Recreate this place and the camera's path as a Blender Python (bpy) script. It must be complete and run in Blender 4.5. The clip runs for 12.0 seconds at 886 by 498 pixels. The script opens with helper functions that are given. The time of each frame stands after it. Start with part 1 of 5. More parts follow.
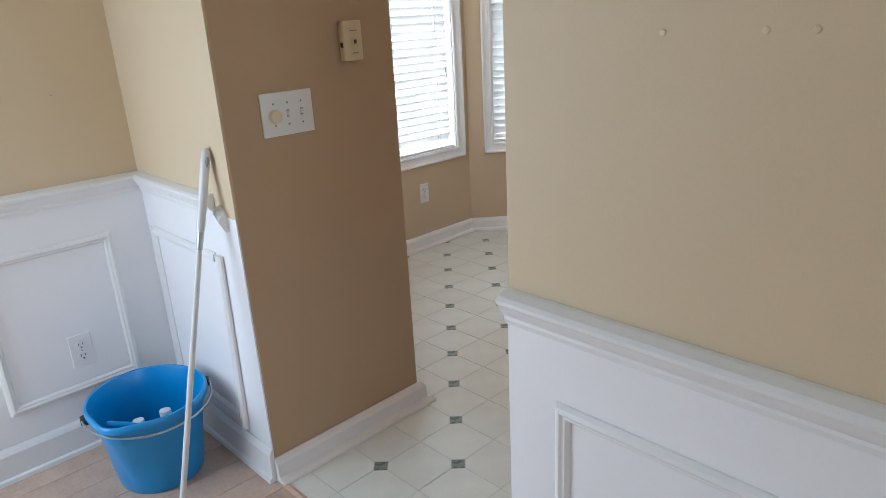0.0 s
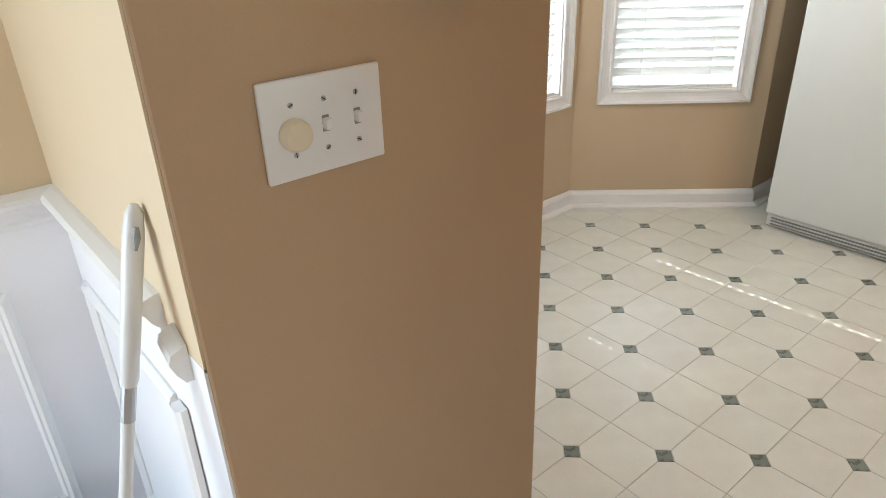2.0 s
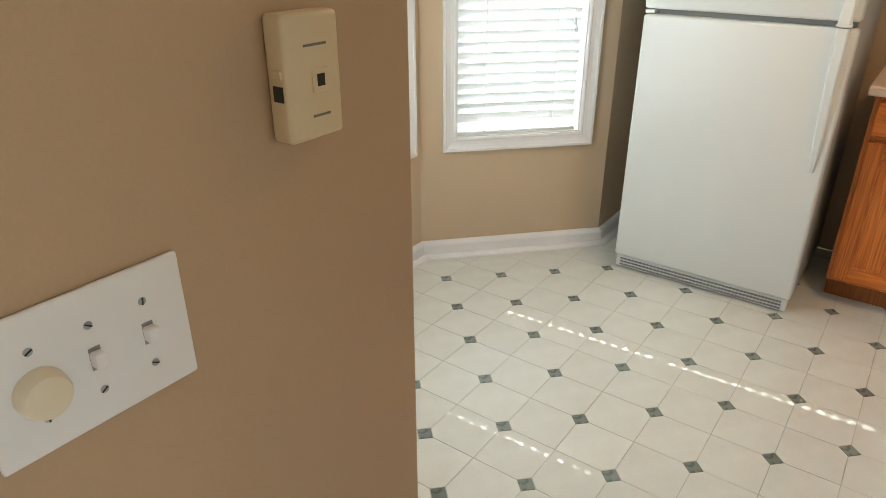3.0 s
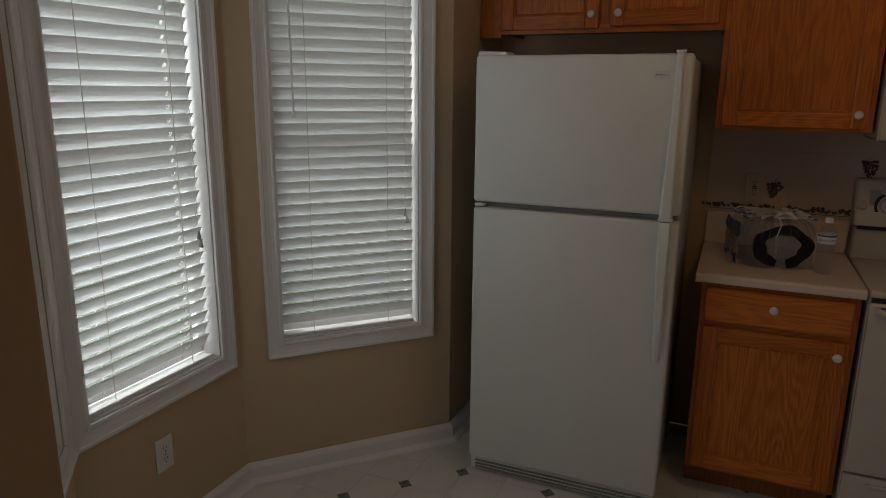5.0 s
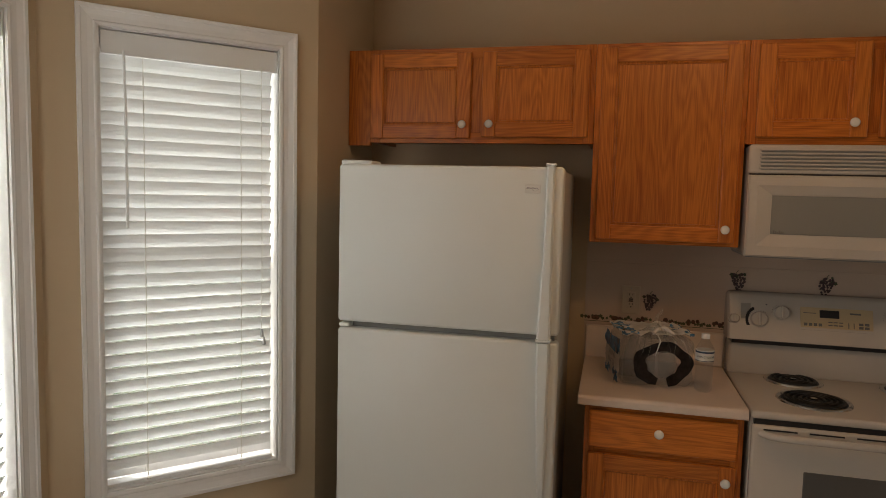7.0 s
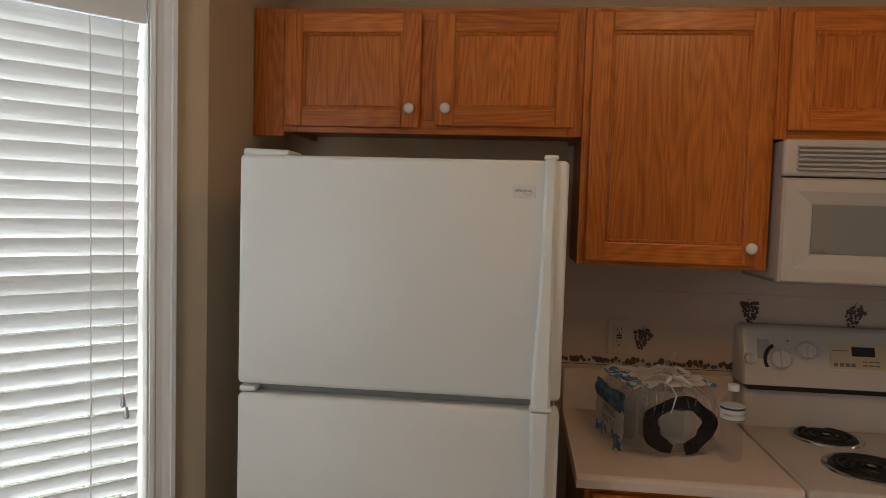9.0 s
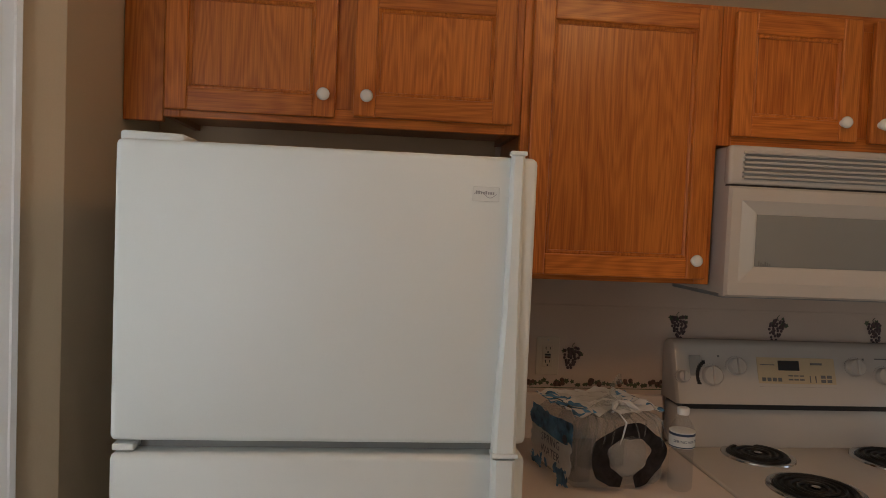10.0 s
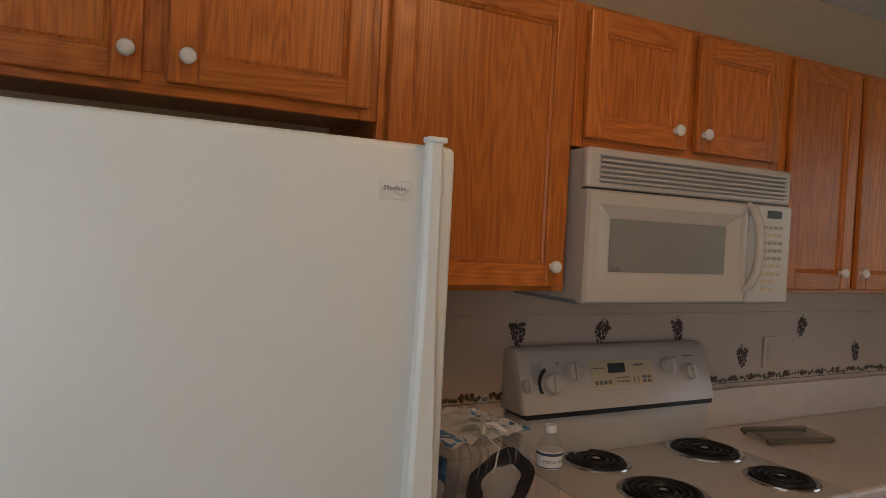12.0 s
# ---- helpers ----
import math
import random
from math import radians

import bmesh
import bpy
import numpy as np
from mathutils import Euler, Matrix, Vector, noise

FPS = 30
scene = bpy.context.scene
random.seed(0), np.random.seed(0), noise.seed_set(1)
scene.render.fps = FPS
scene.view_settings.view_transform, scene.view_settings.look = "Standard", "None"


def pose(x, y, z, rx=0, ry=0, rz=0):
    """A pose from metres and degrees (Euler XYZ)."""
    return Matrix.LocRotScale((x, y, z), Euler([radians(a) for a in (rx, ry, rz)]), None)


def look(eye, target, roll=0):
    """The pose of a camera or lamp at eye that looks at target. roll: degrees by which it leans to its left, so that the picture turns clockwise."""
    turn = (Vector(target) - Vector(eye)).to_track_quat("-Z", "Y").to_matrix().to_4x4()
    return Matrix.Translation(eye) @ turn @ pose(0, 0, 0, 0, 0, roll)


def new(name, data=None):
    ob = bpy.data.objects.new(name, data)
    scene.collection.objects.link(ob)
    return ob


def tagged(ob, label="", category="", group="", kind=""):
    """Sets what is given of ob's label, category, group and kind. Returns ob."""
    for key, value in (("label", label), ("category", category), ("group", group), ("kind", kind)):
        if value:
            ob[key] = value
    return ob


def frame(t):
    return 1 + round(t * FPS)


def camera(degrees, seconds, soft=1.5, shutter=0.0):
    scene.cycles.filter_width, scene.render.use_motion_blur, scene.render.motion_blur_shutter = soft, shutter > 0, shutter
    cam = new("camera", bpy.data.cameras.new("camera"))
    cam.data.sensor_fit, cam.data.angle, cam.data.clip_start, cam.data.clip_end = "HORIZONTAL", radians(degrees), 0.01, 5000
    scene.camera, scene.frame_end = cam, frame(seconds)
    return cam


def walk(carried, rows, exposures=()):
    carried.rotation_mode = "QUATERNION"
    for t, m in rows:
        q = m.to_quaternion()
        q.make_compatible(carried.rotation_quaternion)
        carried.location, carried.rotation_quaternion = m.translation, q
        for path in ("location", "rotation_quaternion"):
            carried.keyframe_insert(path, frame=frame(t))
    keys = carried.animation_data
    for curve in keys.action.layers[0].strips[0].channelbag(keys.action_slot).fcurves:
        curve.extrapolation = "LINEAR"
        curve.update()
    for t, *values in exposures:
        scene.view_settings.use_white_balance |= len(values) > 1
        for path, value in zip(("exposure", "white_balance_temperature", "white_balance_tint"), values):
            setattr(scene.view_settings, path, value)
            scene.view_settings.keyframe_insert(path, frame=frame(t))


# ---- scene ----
import math
import random

cam = camera(66.5, 12.0, soft=0.75)
PATH = [
    (0, (0.304, 0.221, 1.376), (1.604, 1.593, 0.72), -3.2),
    (0.5, (0.472, 0.519, 1.341), (1.647, 1.96, 0.604), -3.3),
    (0.6, (0.504, 0.577, 1.336), (1.663, 2.023, 0.583), -3.0),
    (1, (0.597, 0.815, 1.32), (1.712, 2.256, 0.496), -2.8),
    (1.5, (0.766, 1.054, 1.337), (1.874, 2.461, 0.446), -2.6),
    (2, (0.933, 1.214, 1.363), (2.07, 2.59, 0.461), -2.0),
    (2.5, (1.042, 1.366, 1.418), (2.314, 2.621, 0.52), -1.3),
    (3, (1.141, 1.438, 1.443), (2.598, 2.496, 0.572), 0.0),
    (3.5, (1.262, 1.425, 1.483), (2.826, 2.391, 0.695), -0.1),
    (3.7, (1.308, 1.431, 1.51), (2.896, 2.389, 0.76), 0.5),
    (5.3, (1.49, 1.559, 1.567), (3.316, 2.261, 1.153), 0.5),
    (5.5, (1.489, 1.561, 1.576), (3.336, 2.221, 1.187), 0.7),
    (6, (1.505, 1.565, 1.586), (3.397, 2.137, 1.283), 1.2),
    (6.5, (1.591, 1.558, 1.588), (3.514, 2.06, 1.368), 1.4),
    (7, (1.737, 1.546, 1.592), (3.671, 2.027, 1.42), 1.4),
    (7.2, (1.786, 1.565, 1.592), (3.724, 2.029, 1.427), 1.4),
    (8.8, (2.338, 1.745, 1.558), (4.309, 2.061, 1.426), 1.5),
    (9, (2.367, 1.802, 1.562), (4.352, 2.019, 1.443), 1.7),
    (9.5, (2.502, 1.901, 1.536), (4.5, 1.918, 1.443), 2.1),
    (10, (2.64, 1.983, 1.551), (4.629, 1.789, 1.47), 2.4),
    (10.5, (2.727, 2.116, 1.624), (4.689, 1.731, 1.553), 2.5),
    (11, (2.797, 2.158, 1.633), (4.729, 1.645, 1.56), 2.9),
    (11.5, (2.893, 2.144, 1.608), (4.751, 1.404, 1.554), 2.9),
    (12, (2.976, 2.165, 1.548), (4.754, 1.25, 1.498), 2.9),
]
walk(cam, [(t, look(eye, target, roll)) for t, eye, target, roll in PATH],
     [(0.0, 1.10, 5800, 7), (0.5, 1.25, 6000, 7), (1.0, 1.35, 6000, 9), (2.5, 1.6, 6350, 4), (3.7, 1.6, 6100, 2), (5.3, -1.30, 6800, 10), (5.7, -0.70, 7000, 10), (6.0, -0.20, 7100, 10),
      (7.0, 0.15, 7300, 11), (9.0, 0.22, 6600, 10), (10.0, 0.34, 6450, 10), (12.0, 0.38, 6400, 10)])

# ---- world, sun and window light ----
world = bpy.data.worlds.new("sky")
scene.world = world
world.use_nodes = True
wn = world.node_tree.nodes
sky = wn.new("ShaderNodeTexSky")
sky.sky_type = 'NISHITA'
sky.sun_disc = False
sky.sun_elevation = math.radians(45)
sky.sun_rotation = math.radians(-2.6)
wn["Background"].inputs["Strength"].default_value = 0.15
world.node_tree.links.new(sky.outputs[0], wn["Background"].inputs["Color"])

SUN_WAY = Vector((0.045, -1.0, -1.0))
sun_data = bpy.data.lights.new("sun", 'SUN')
sun_data.energy = 5.0
sun_data.angle = math.radians(0.5)
sun_data.color = (1.0, 0.95, 0.87)
sun = new("sun", sun_data)
sun.matrix_world = look((2.0, 9.0, 9.0), Vector((2.0, 9.0, 9.0)) + SUN_WAY)


def window_lamp(name, eye, target, w, h, power, colour):
    d = bpy.data.lights.new(name, 'AREA')
    d.shape, d.size, d.size_y, d.energy, d.color = 'RECTANGLE', w, h, power, colour
    ob = new(name, d)
    ob.matrix_world = look(eye, target)
    return ob


# daylight in the window openings; the two rear lights are added, their windows unseen
COOL = (0.93, 0.965, 1.0)
window_lamp("dining_window_light", (-0.38, 2.48, 1.10), (1.1, 1.80, 0.35), 1.0, 1.3, 13.5, (0.76, 0.88, 1.0))
window_lamp("rear_fill_light", (0.1, -2.18, 1.4), (0.3, 2.0, 1.2), 1.3, 1.5, 7.0, (1.0, 0.96, 0.91))
window_lamp("kitchen_rear_fill_light", (2.7, -2.18, 1.4), (2.9, 2.0, 1.2), 1.3, 1.5, 2.5, (1.0, 0.96, 0.91))
window_lamp("bay_window_light", (2.36, 2.87, 1.35), (3.36, 1.80, 1.30), 0.55, 1.4, 4.2, COOL)
window_lamp("bay_centre_sky", (3.02, 3.48, 1.36), (3.02, 0.0, 1.20), 0.75, 1.70, 30, COOL)
window_lamp("bay_right_sky", (3.925, 3.105, 1.36), (2.5, 1.60, 1.20), 0.75, 1.70, 15, COOL)

# ---- materials ----
def material(name, colour, rough=0.5, metal=0.0, spread=0.06, scale=3.0, fine=120.0, bump=0.05, coat=0.0, spec=0.5,
             random_tint=0.0):
    """A painted or moulded surface: two scales of mottling and a fine relief."""
    m = bpy.data.materials.new(name)
    m.use_nodes = True
    t = m.node_tree
    n, l = t.nodes, t.links
    b = n["Principled BSDF"]
    b.inputs["Roughness"].default_value = rough
    b.inputs["Metallic"].default_value = metal
    b.inputs["Coat Weight"].default_value = coat
    b.inputs["Specular IOR Level"].default_value = spec
    co = n.new("ShaderNodeTexCoord")
    big = n.new("ShaderNodeTexNoise")
    big.inputs["Scale"].default_value = scale
    big.inputs["Detail"].default_value = 6
    small = n.new("ShaderNodeTexNoise")
    small.inputs["Scale"].default_value = fine
    small.inputs["Detail"].default_value = 3
    l.new(co.outputs["Object"], big.inputs["Vector"])
    l.new(co.outputs["Object"], small.inputs["Vector"])
    add = n.new("ShaderNodeMath")
    add.operation = 'MULTIPLY_ADD'
    l.new(small.outputs[0], add.inputs[0])
    add.inputs[1].default_value = 0.35
    l.new(big.outputs[0], add.inputs[2])
    ramp = n.new("ShaderNodeValToRGB")
    lo = [c * (1 - spread) for c in colour]
    hi = [min(1, c * (1 + spread)) for c in colour]
    ramp.color_ramp.elements[0].position = 0.45
    ramp.color_ramp.elements[1].position = 0.95
    ramp.color_ramp.elements[0].color = (*lo, 1)
    ramp.color_ramp.elements[1].color = (*hi, 1)
    l.new(add.outputs[0], ramp.inputs[0])
    out = ramp.outputs[0]
    if random_tint:
        info = n.new("ShaderNodeObjectInfo")
        hsv = n.new("ShaderNodeHueSaturation")
        mr = n.new("ShaderNodeMapRange")
        mr.inputs[3].default_value = 1 - random_tint
        mr.inputs[4].default_value = 1 + random_tint
        l.new(info.outputs["Random"], mr.inputs[0])
        l.new(mr.outputs[0], hsv.inputs["Value"])
        l.new(out, hsv.inputs["Color"])
        out = hsv.outputs[0]
    l.new(out, b.inputs["Base Color"])
    rr = n.new("ShaderNodeMapRange")
    rr.inputs[3].default_value = max(0.02, rough - 0.06)
    rr.inputs[4].default_value = min(1, rough + 0.06)
    l.new(big.outputs[0], rr.inputs[0])
    l.new(rr.outputs[0], b.inputs["Roughness"])
    if bump:
        bp = n.new("ShaderNodeBump")
        bp.inputs["Strength"].default_value = bump
        bp.inputs["Distance"].default_value = 0.002
        l.new(small.outputs[0], bp.inputs["Height"])
        l.new(bp.outputs[0], b.inputs["Normal"])
    return m


def oak(name, upright=True, light=(0.64, 0.205, 0.036), dark=(0.34, 0.084, 0.012)):
    """Honey oak: cathedral figure, pores along the grain, satin lacquer; the grain runs along z or along y."""
    m = bpy.data.materials.new(name)
    m.use_nodes = True
    t = m.node_tree
    n, l = t.nodes, t.links
    b = n["Principled BSDF"]
    co = n.new("ShaderNodeTexCoord")
    info = n.new("ShaderNodeObjectInfo")
    off = n.new("ShaderNodeVectorMath")
    off.operation = 'MULTIPLY_ADD'
    off.inputs[1].default_value = (3.1, 7.3, 5.7)
    l.new(info.outputs["Random"], off.inputs[0])
    l.new(co.outputs["Object"], off.inputs[2])
    mp = n.new("ShaderNodeMapping")
    mp.inputs["Scale"].default_value = (1, 1, 0.13) if upright else (1, 0.13, 1)
    l.new(off.outputs[0], mp.inputs[0])
    warp = n.new("ShaderNodeTexNoise")
    warp.inputs["Scale"].default_value = 5.5
    warp.inputs["Detail"].default_value = 2
    l.new(mp.outputs[0], warp.inputs["Vector"])
    rings = n.new("ShaderNodeMath")
    rings.operation = 'MULTIPLY'
    rings.inputs[1].default_value = 170
    l.new(warp.outputs[0], rings.inputs[0])
    sine = n.new("ShaderNodeMath")
    sine.operation = 'SINE'
    l.new(rings.outputs[0], sine.inputs[0])
    mp2 = n.new("ShaderNodeMapping")
    mp2.inputs["Scale"].default_value = (260, 260, 7) if upright else (260, 7, 260)
    l.new(off.outputs[0], mp2.inputs[0])
    pores = n.new("ShaderNodeTexNoise")
    pores.inputs["Scale"].default_value = 1.0
    pores.inputs["Detail"].default_value = 3
    l.new(mp2.outputs[0], pores.inputs["Vector"])
    mix = n.new("ShaderNodeMath")
    mix.operation = 'MULTIPLY_ADD'
    mix.inputs[1].default_value = 0.105
    l.new(sine.outputs[0], mix.inputs[0])
    l.new(pores.outputs[0], mix.inputs[2])
    broad = n.new("ShaderNodeTexNoise")
    broad.inputs["Scale"].default_value = 2.2
    l.new(mp.outputs[0], broad.inputs["Vector"])
    mix2 = n.new("ShaderNodeMath")
    mix2.operation = 'MULTIPLY_ADD'
    mix2.inputs[1].default_value = 0.5
    l.new(broad.outputs[0], mix2.inputs[0])
    l.new(mix.outputs[0], mix2.inputs[2])
    ramp = n.new("ShaderNodeValToRGB")
    ramp.color_ramp.elements[0].position = 0.42
    ramp.color_ramp.elements[1].position = 0.98
    ramp.color_ramp.elements[0].color = (*dark, 1)
    ramp.color_ramp.elements[1].color = (*light, 1)
    l.new(mix2.outputs[0], ramp.inputs[0])
    hsv = n.new("ShaderNodeHueSaturation")
    mr = n.new("ShaderNodeMapRange")
    mr.inputs[3].default_value = 0.88
    mr.inputs[4].default_value = 1.1
    l.new(info.outputs["Random"], mr.inputs[0])
    l.new(mr.outputs[0], hsv.inputs["Value"])
    l.new(ramp.outputs[0], hsv.inputs["Color"])
    l.new(hsv.outputs[0], b.inputs["Base Color"])
    b.inputs["Roughness"].default_value = 0.36
    b.inputs["Specular IOR Level"].default_value = 0.36
    b.inputs["Coat Weight"].default_value = 0.12
    b.inputs["Coat Roughness"].default_value = 0.25
    bp = n.new("ShaderNodeBump")
    bp.inputs["Strength"].default_value = 0.12
    bp.inputs["Distance"].default_value = 0.001
    l.new(mix.outputs[0], bp.inputs["Height"])
    l.new(bp.outputs[0], b.inputs["Normal"])
    return m


def clear(name, colour=(0.95, 0.97, 1.0), rough=0.02, see=0.75, solid=None):
    """Thin clear plastic or glass: mostly see-through with a gloss."""
    m = bpy.data.materials.new(name)
    m.use_nodes = True
    t = m.node_tree
    n, l = t.nodes, t.links
    b = n["Principled BSDF"]
    b.inputs["Base Color"].default_value = (*(solid or colour), 1)
    b.inputs["Roughness"].default_value = rough
    tr = n.new("ShaderNodeBsdfTransparent")
    tr.inputs[0].default_value = (*colour, 1)
    mx = n.new("ShaderNodeMixShader")
    noise = n.new("ShaderNodeTexNoise")
    noise.inputs["Scale"].default_value = 30
    mr = n.new("ShaderNodeMapRange")
    mr.inputs[3].default_value = see + 0.1
    mr.inputs[4].default_value = see - 0.1
    l.new(noise.outputs[0], mr.inputs[0])
    inv = n.new("ShaderNodeMath")
    inv.operation = 'SUBTRACT'
    inv.inputs[0].default_value = 1.0
    l.new(mr.outputs[0], inv.inputs[1])
    l.new(inv.outputs[0], mx.inputs[0])
    l.new(tr.outputs[0], mx.inputs[1])
    l.new(b.outputs[0], mx.inputs[2])
    l.new(mx.outputs[0], n["Material Output"].inputs["Surface"])
    return m


def slat_paint(name):
    """White faux-wood slat that lets a little light through."""
    m = bpy.data.materials.new(name)
    m.use_nodes = True
    t = m.node_tree
    n, l = t.nodes, t.links
    b = n["Principled BSDF"]
    b.inputs["Base Color"].default_value = (0.82, 0.83, 0.83, 1)
    b.inputs["Roughness"].default_value = 0.4
    tr = n.new("ShaderNodeBsdfTranslucent")
    tr.inputs[0].default_value = (0.84, 0.88, 0.88, 1)
    co = n.new("ShaderNodeTexCoord")
    grain = n.new("ShaderNodeTexNoise")
    grain.inputs["Scale"].default_value = 160
    l.new(co.outputs["Object"], grain.inputs["Vector"])
    bp = n.new("ShaderNodeBump")
    bp.inputs["Strength"].default_value = 0.05
    bp.inputs["Distance"].default_value = 0.001
    l.new(grain.outputs[0], bp.inputs["Height"])
    l.new(bp.outputs[0], b.inputs["Normal"])
    mx = n.new("ShaderNodeMixShader")
    mx.inputs[0].default_value = 0.07
    l.new(b.outputs[0], mx.inputs[1])
    l.new(tr.outputs[0], mx.inputs[2])
    l.new(mx.outputs[0], n["Material Output"].inputs["Surface"])
    return m


def glow(name, colour, strength):
    m = bpy.data.materials.new(name)
    m.use_nodes = True
    b = m.node_tree.nodes["Principled BSDF"]
    b.inputs["Emission Color"].default_value = (*colour, 1)
    b.inputs["Emission Strength"].default_value = strength
    return m


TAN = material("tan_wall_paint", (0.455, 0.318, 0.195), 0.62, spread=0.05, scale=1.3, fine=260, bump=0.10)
# tan wall paint lightened to make up for daylight missing on kitchen and bay walls
TAN_LIT = material("lit_tan_wall_paint", (0.57, 0.44, 0.295), 0.62, spread=0.05, scale=1.3, fine=260, bump=0.10)
CREAM = material("cream_wall_paint", (0.63, 0.50, 0.33), 0.6, spread=0.05, scale=1.1, fine=260, bump=0.10)
WHITE_TRIM = material("white_semigloss_trim", (0.78, 0.77, 0.76), 0.34, spread=0.03, scale=4, fine=90, bump=0.04)
WAINSCOT = material("white_wainscot_paint", (0.83, 0.82, 0.83), 0.42, spread=0.03, scale=2, fine=200, bump=0.06)
CEILING = material("white_textured_ceiling", (0.74, 0.72, 0.69), 0.9, spread=0.08, scale=20, fine=70, bump=0.9)
OAK_V, OAK_H = oak("honey_oak_upright"), oak("honey_oak_level", False)
# honey oak again, darkened in colour for the shadowed boxes and toe kicks
OAK_SHADED = oak("oak_shadow_side", True, (0.36, 0.13, 0.035), (0.22, 0.07, 0.018))
VINYL = material("cream_vinyl_tile", (0.695, 0.705, 0.65), 0.22, spread=0.06, scale=9, fine=150, bump=0.03, random_tint=0.025)
VINYL_GREEN = material("green_vinyl_inset", (0.165, 0.195, 0.172), 0.28, spread=0.25, scale=40, fine=250, bump=0.03, random_tint=0.15)
JOINT = material("grey_vinyl_joint", (0.46, 0.45, 0.41), 0.5, spread=0.1)
PLANK = material("reddish_wood_plank", (0.50, 0.36, 0.28), 0.4, spread=0.22, scale=5, fine=60, bump=0.05, random_tint=0.12)
FRIDGE = material("white_fridge_enamel", (0.74, 0.76, 0.74), 0.38, spread=0.02, scale=2, fine=420, bump=0.14)
BADGE = material("satin_badge_plate", (0.71, 0.72, 0.70), 0.25, metal=0.0, spread=0.03, bump=0.0)
BADGE_MARK = material("grey_badge_print", (0.30, 0.30, 0.31), 0.4, bump=0.0)
# cabinet sides and top take a darker grey than the doors
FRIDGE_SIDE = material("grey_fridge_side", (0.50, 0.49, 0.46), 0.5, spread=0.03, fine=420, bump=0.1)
APPLIANCE = material("white_appliance_enamel", (0.56, 0.51, 0.455), 0.22, spread=0.02, scale=3, fine=60, bump=0.01)
GASKET = material("grey_rubber_gasket", (0.27, 0.27, 0.26), 0.6)
BLACK = material("black_plastic", (0.02, 0.02, 0.022), 0.35, spread=0.1)
DARK_GLASS = material("smoked_oven_glass", (0.105, 0.10, 0.095), 0.10, spread=0.05, bump=0.0)
MW_GLASS = material("grey_microwave_screen", (0.27, 0.265, 0.25), 0.18, spread=0.06, fine=600, bump=0.02)
LAMINATE = material("pale_laminate_counter", (0.70, 0.595, 0.52), 0.3, spread=0.05, scale=14, fine=300, bump=0.02)
SPLASH = material("cream_backsplash_board", (0.55, 0.435, 0.355), 0.4, spread=0.04, scale=5, fine=160, bump=0.03)
COIL = material("black_burner_coil", (0.025, 0.024, 0.023), 0.45, metal=0.3, spread=0.2)
CHROME = material("chrome_drip_pan", (0.62, 0.61, 0.60), 0.16, metal=1.0, spread=0.05, bump=0.0)
STEEL = material("worn_steel_wire", (0.45, 0.46, 0.48), 0.35, metal=0.9, spread=0.1)
KNOB = material("white_ceramic_knob", (0.80, 0.77, 0.72), 0.2, spread=0.02, bump=0.0)
PLASTIC = material("white_switch_plastic", (0.76, 0.75, 0.74), 0.3, spread=0.02, bump=0.01)
IVORY = material("ivory_plastic", (0.64, 0.53, 0.34), 0.35, spread=0.03, bump=0.01)
DIMMER = material("pale_ivory_knob", (0.70, 0.62, 0.46), 0.35, spread=0.03, bump=0.01)
ALMOND = material("almond_plastic", (0.53, 0.45, 0.35), 0.35, spread=0.03, bump=0.01)
BEIGE = material("beige_control_film", (0.55, 0.43, 0.27), 0.35, spread=0.03, bump=0.0)
INK = material("grey_print", (0.16, 0.15, 0.14), 0.5, spread=0.1, bump=0.0)
BLUE = material("blue_bucket_plastic", (0.018, 0.26, 0.60), 0.30, spread=0.10, scale=6, fine=200, bump=0.03)
POLE = material("white_mop_pole", (0.66, 0.65, 0.64), 0.3, spread=0.05, scale=9, fine=80, bump=0.02)
GRAPE = material("dark_grape_print", (0.075, 0.042, 0.042), 0.45, spread=0.5, scale=160, fine=300, bump=0.02)
LEAF = material("olive_leaf_print", (0.075, 0.085, 0.045), 0.45, spread=0.4, scale=90, bump=0.02)
FRUIT = material("red_fruit_print", (0.10, 0.05, 0.035), 0.45, spread=0.5, scale=120, bump=0.02)
SLAT = slat_paint("white_blind_slat")
CORD = material("white_blind_cord", (0.75, 0.74, 0.70), 0.8, spread=0.05)
GLASS = clear("window_glass", (0.97, 0.98, 0.98), 0.01, 0.86)
BOTTLE = clear("clear_bottle_plastic", (0.96, 0.97, 0.98), 0.05, 0.93, (0.45, 0.46, 0.46))
FILM = clear("clear_shrink_film", (0.95, 0.96, 0.96), 0.07, 0.87, (0.60, 0.60, 0.60))
FILM_BLUE = material("blue_printed_film", (0.09, 0.24, 0.44), 0.22, spread=0.75, scale=24, fine=60, bump=0.4)
FILM_WHITE = material("white_printed_film", (0.66, 0.67, 0.67), 0.2, spread=0.12, scale=20, fine=60, bump=0.5)
FILM_DARK = material("dark_printed_film", (0.045, 0.038, 0.038), 0.25, spread=0.4, scale=30, fine=60, bump=0.4)
LABEL_PAPER = material("white_bottle_label", (0.72, 0.72, 0.70), 0.4, spread=0.03)
NAVY = material("navy_print", (0.03, 0.05, 0.10), 0.4, spread=0.1)
GRASS = material("lawn_grass", (0.08, 0.12, 0.04), 0.9, spread=0.4, scale=2, fine=40, bump=0.6)


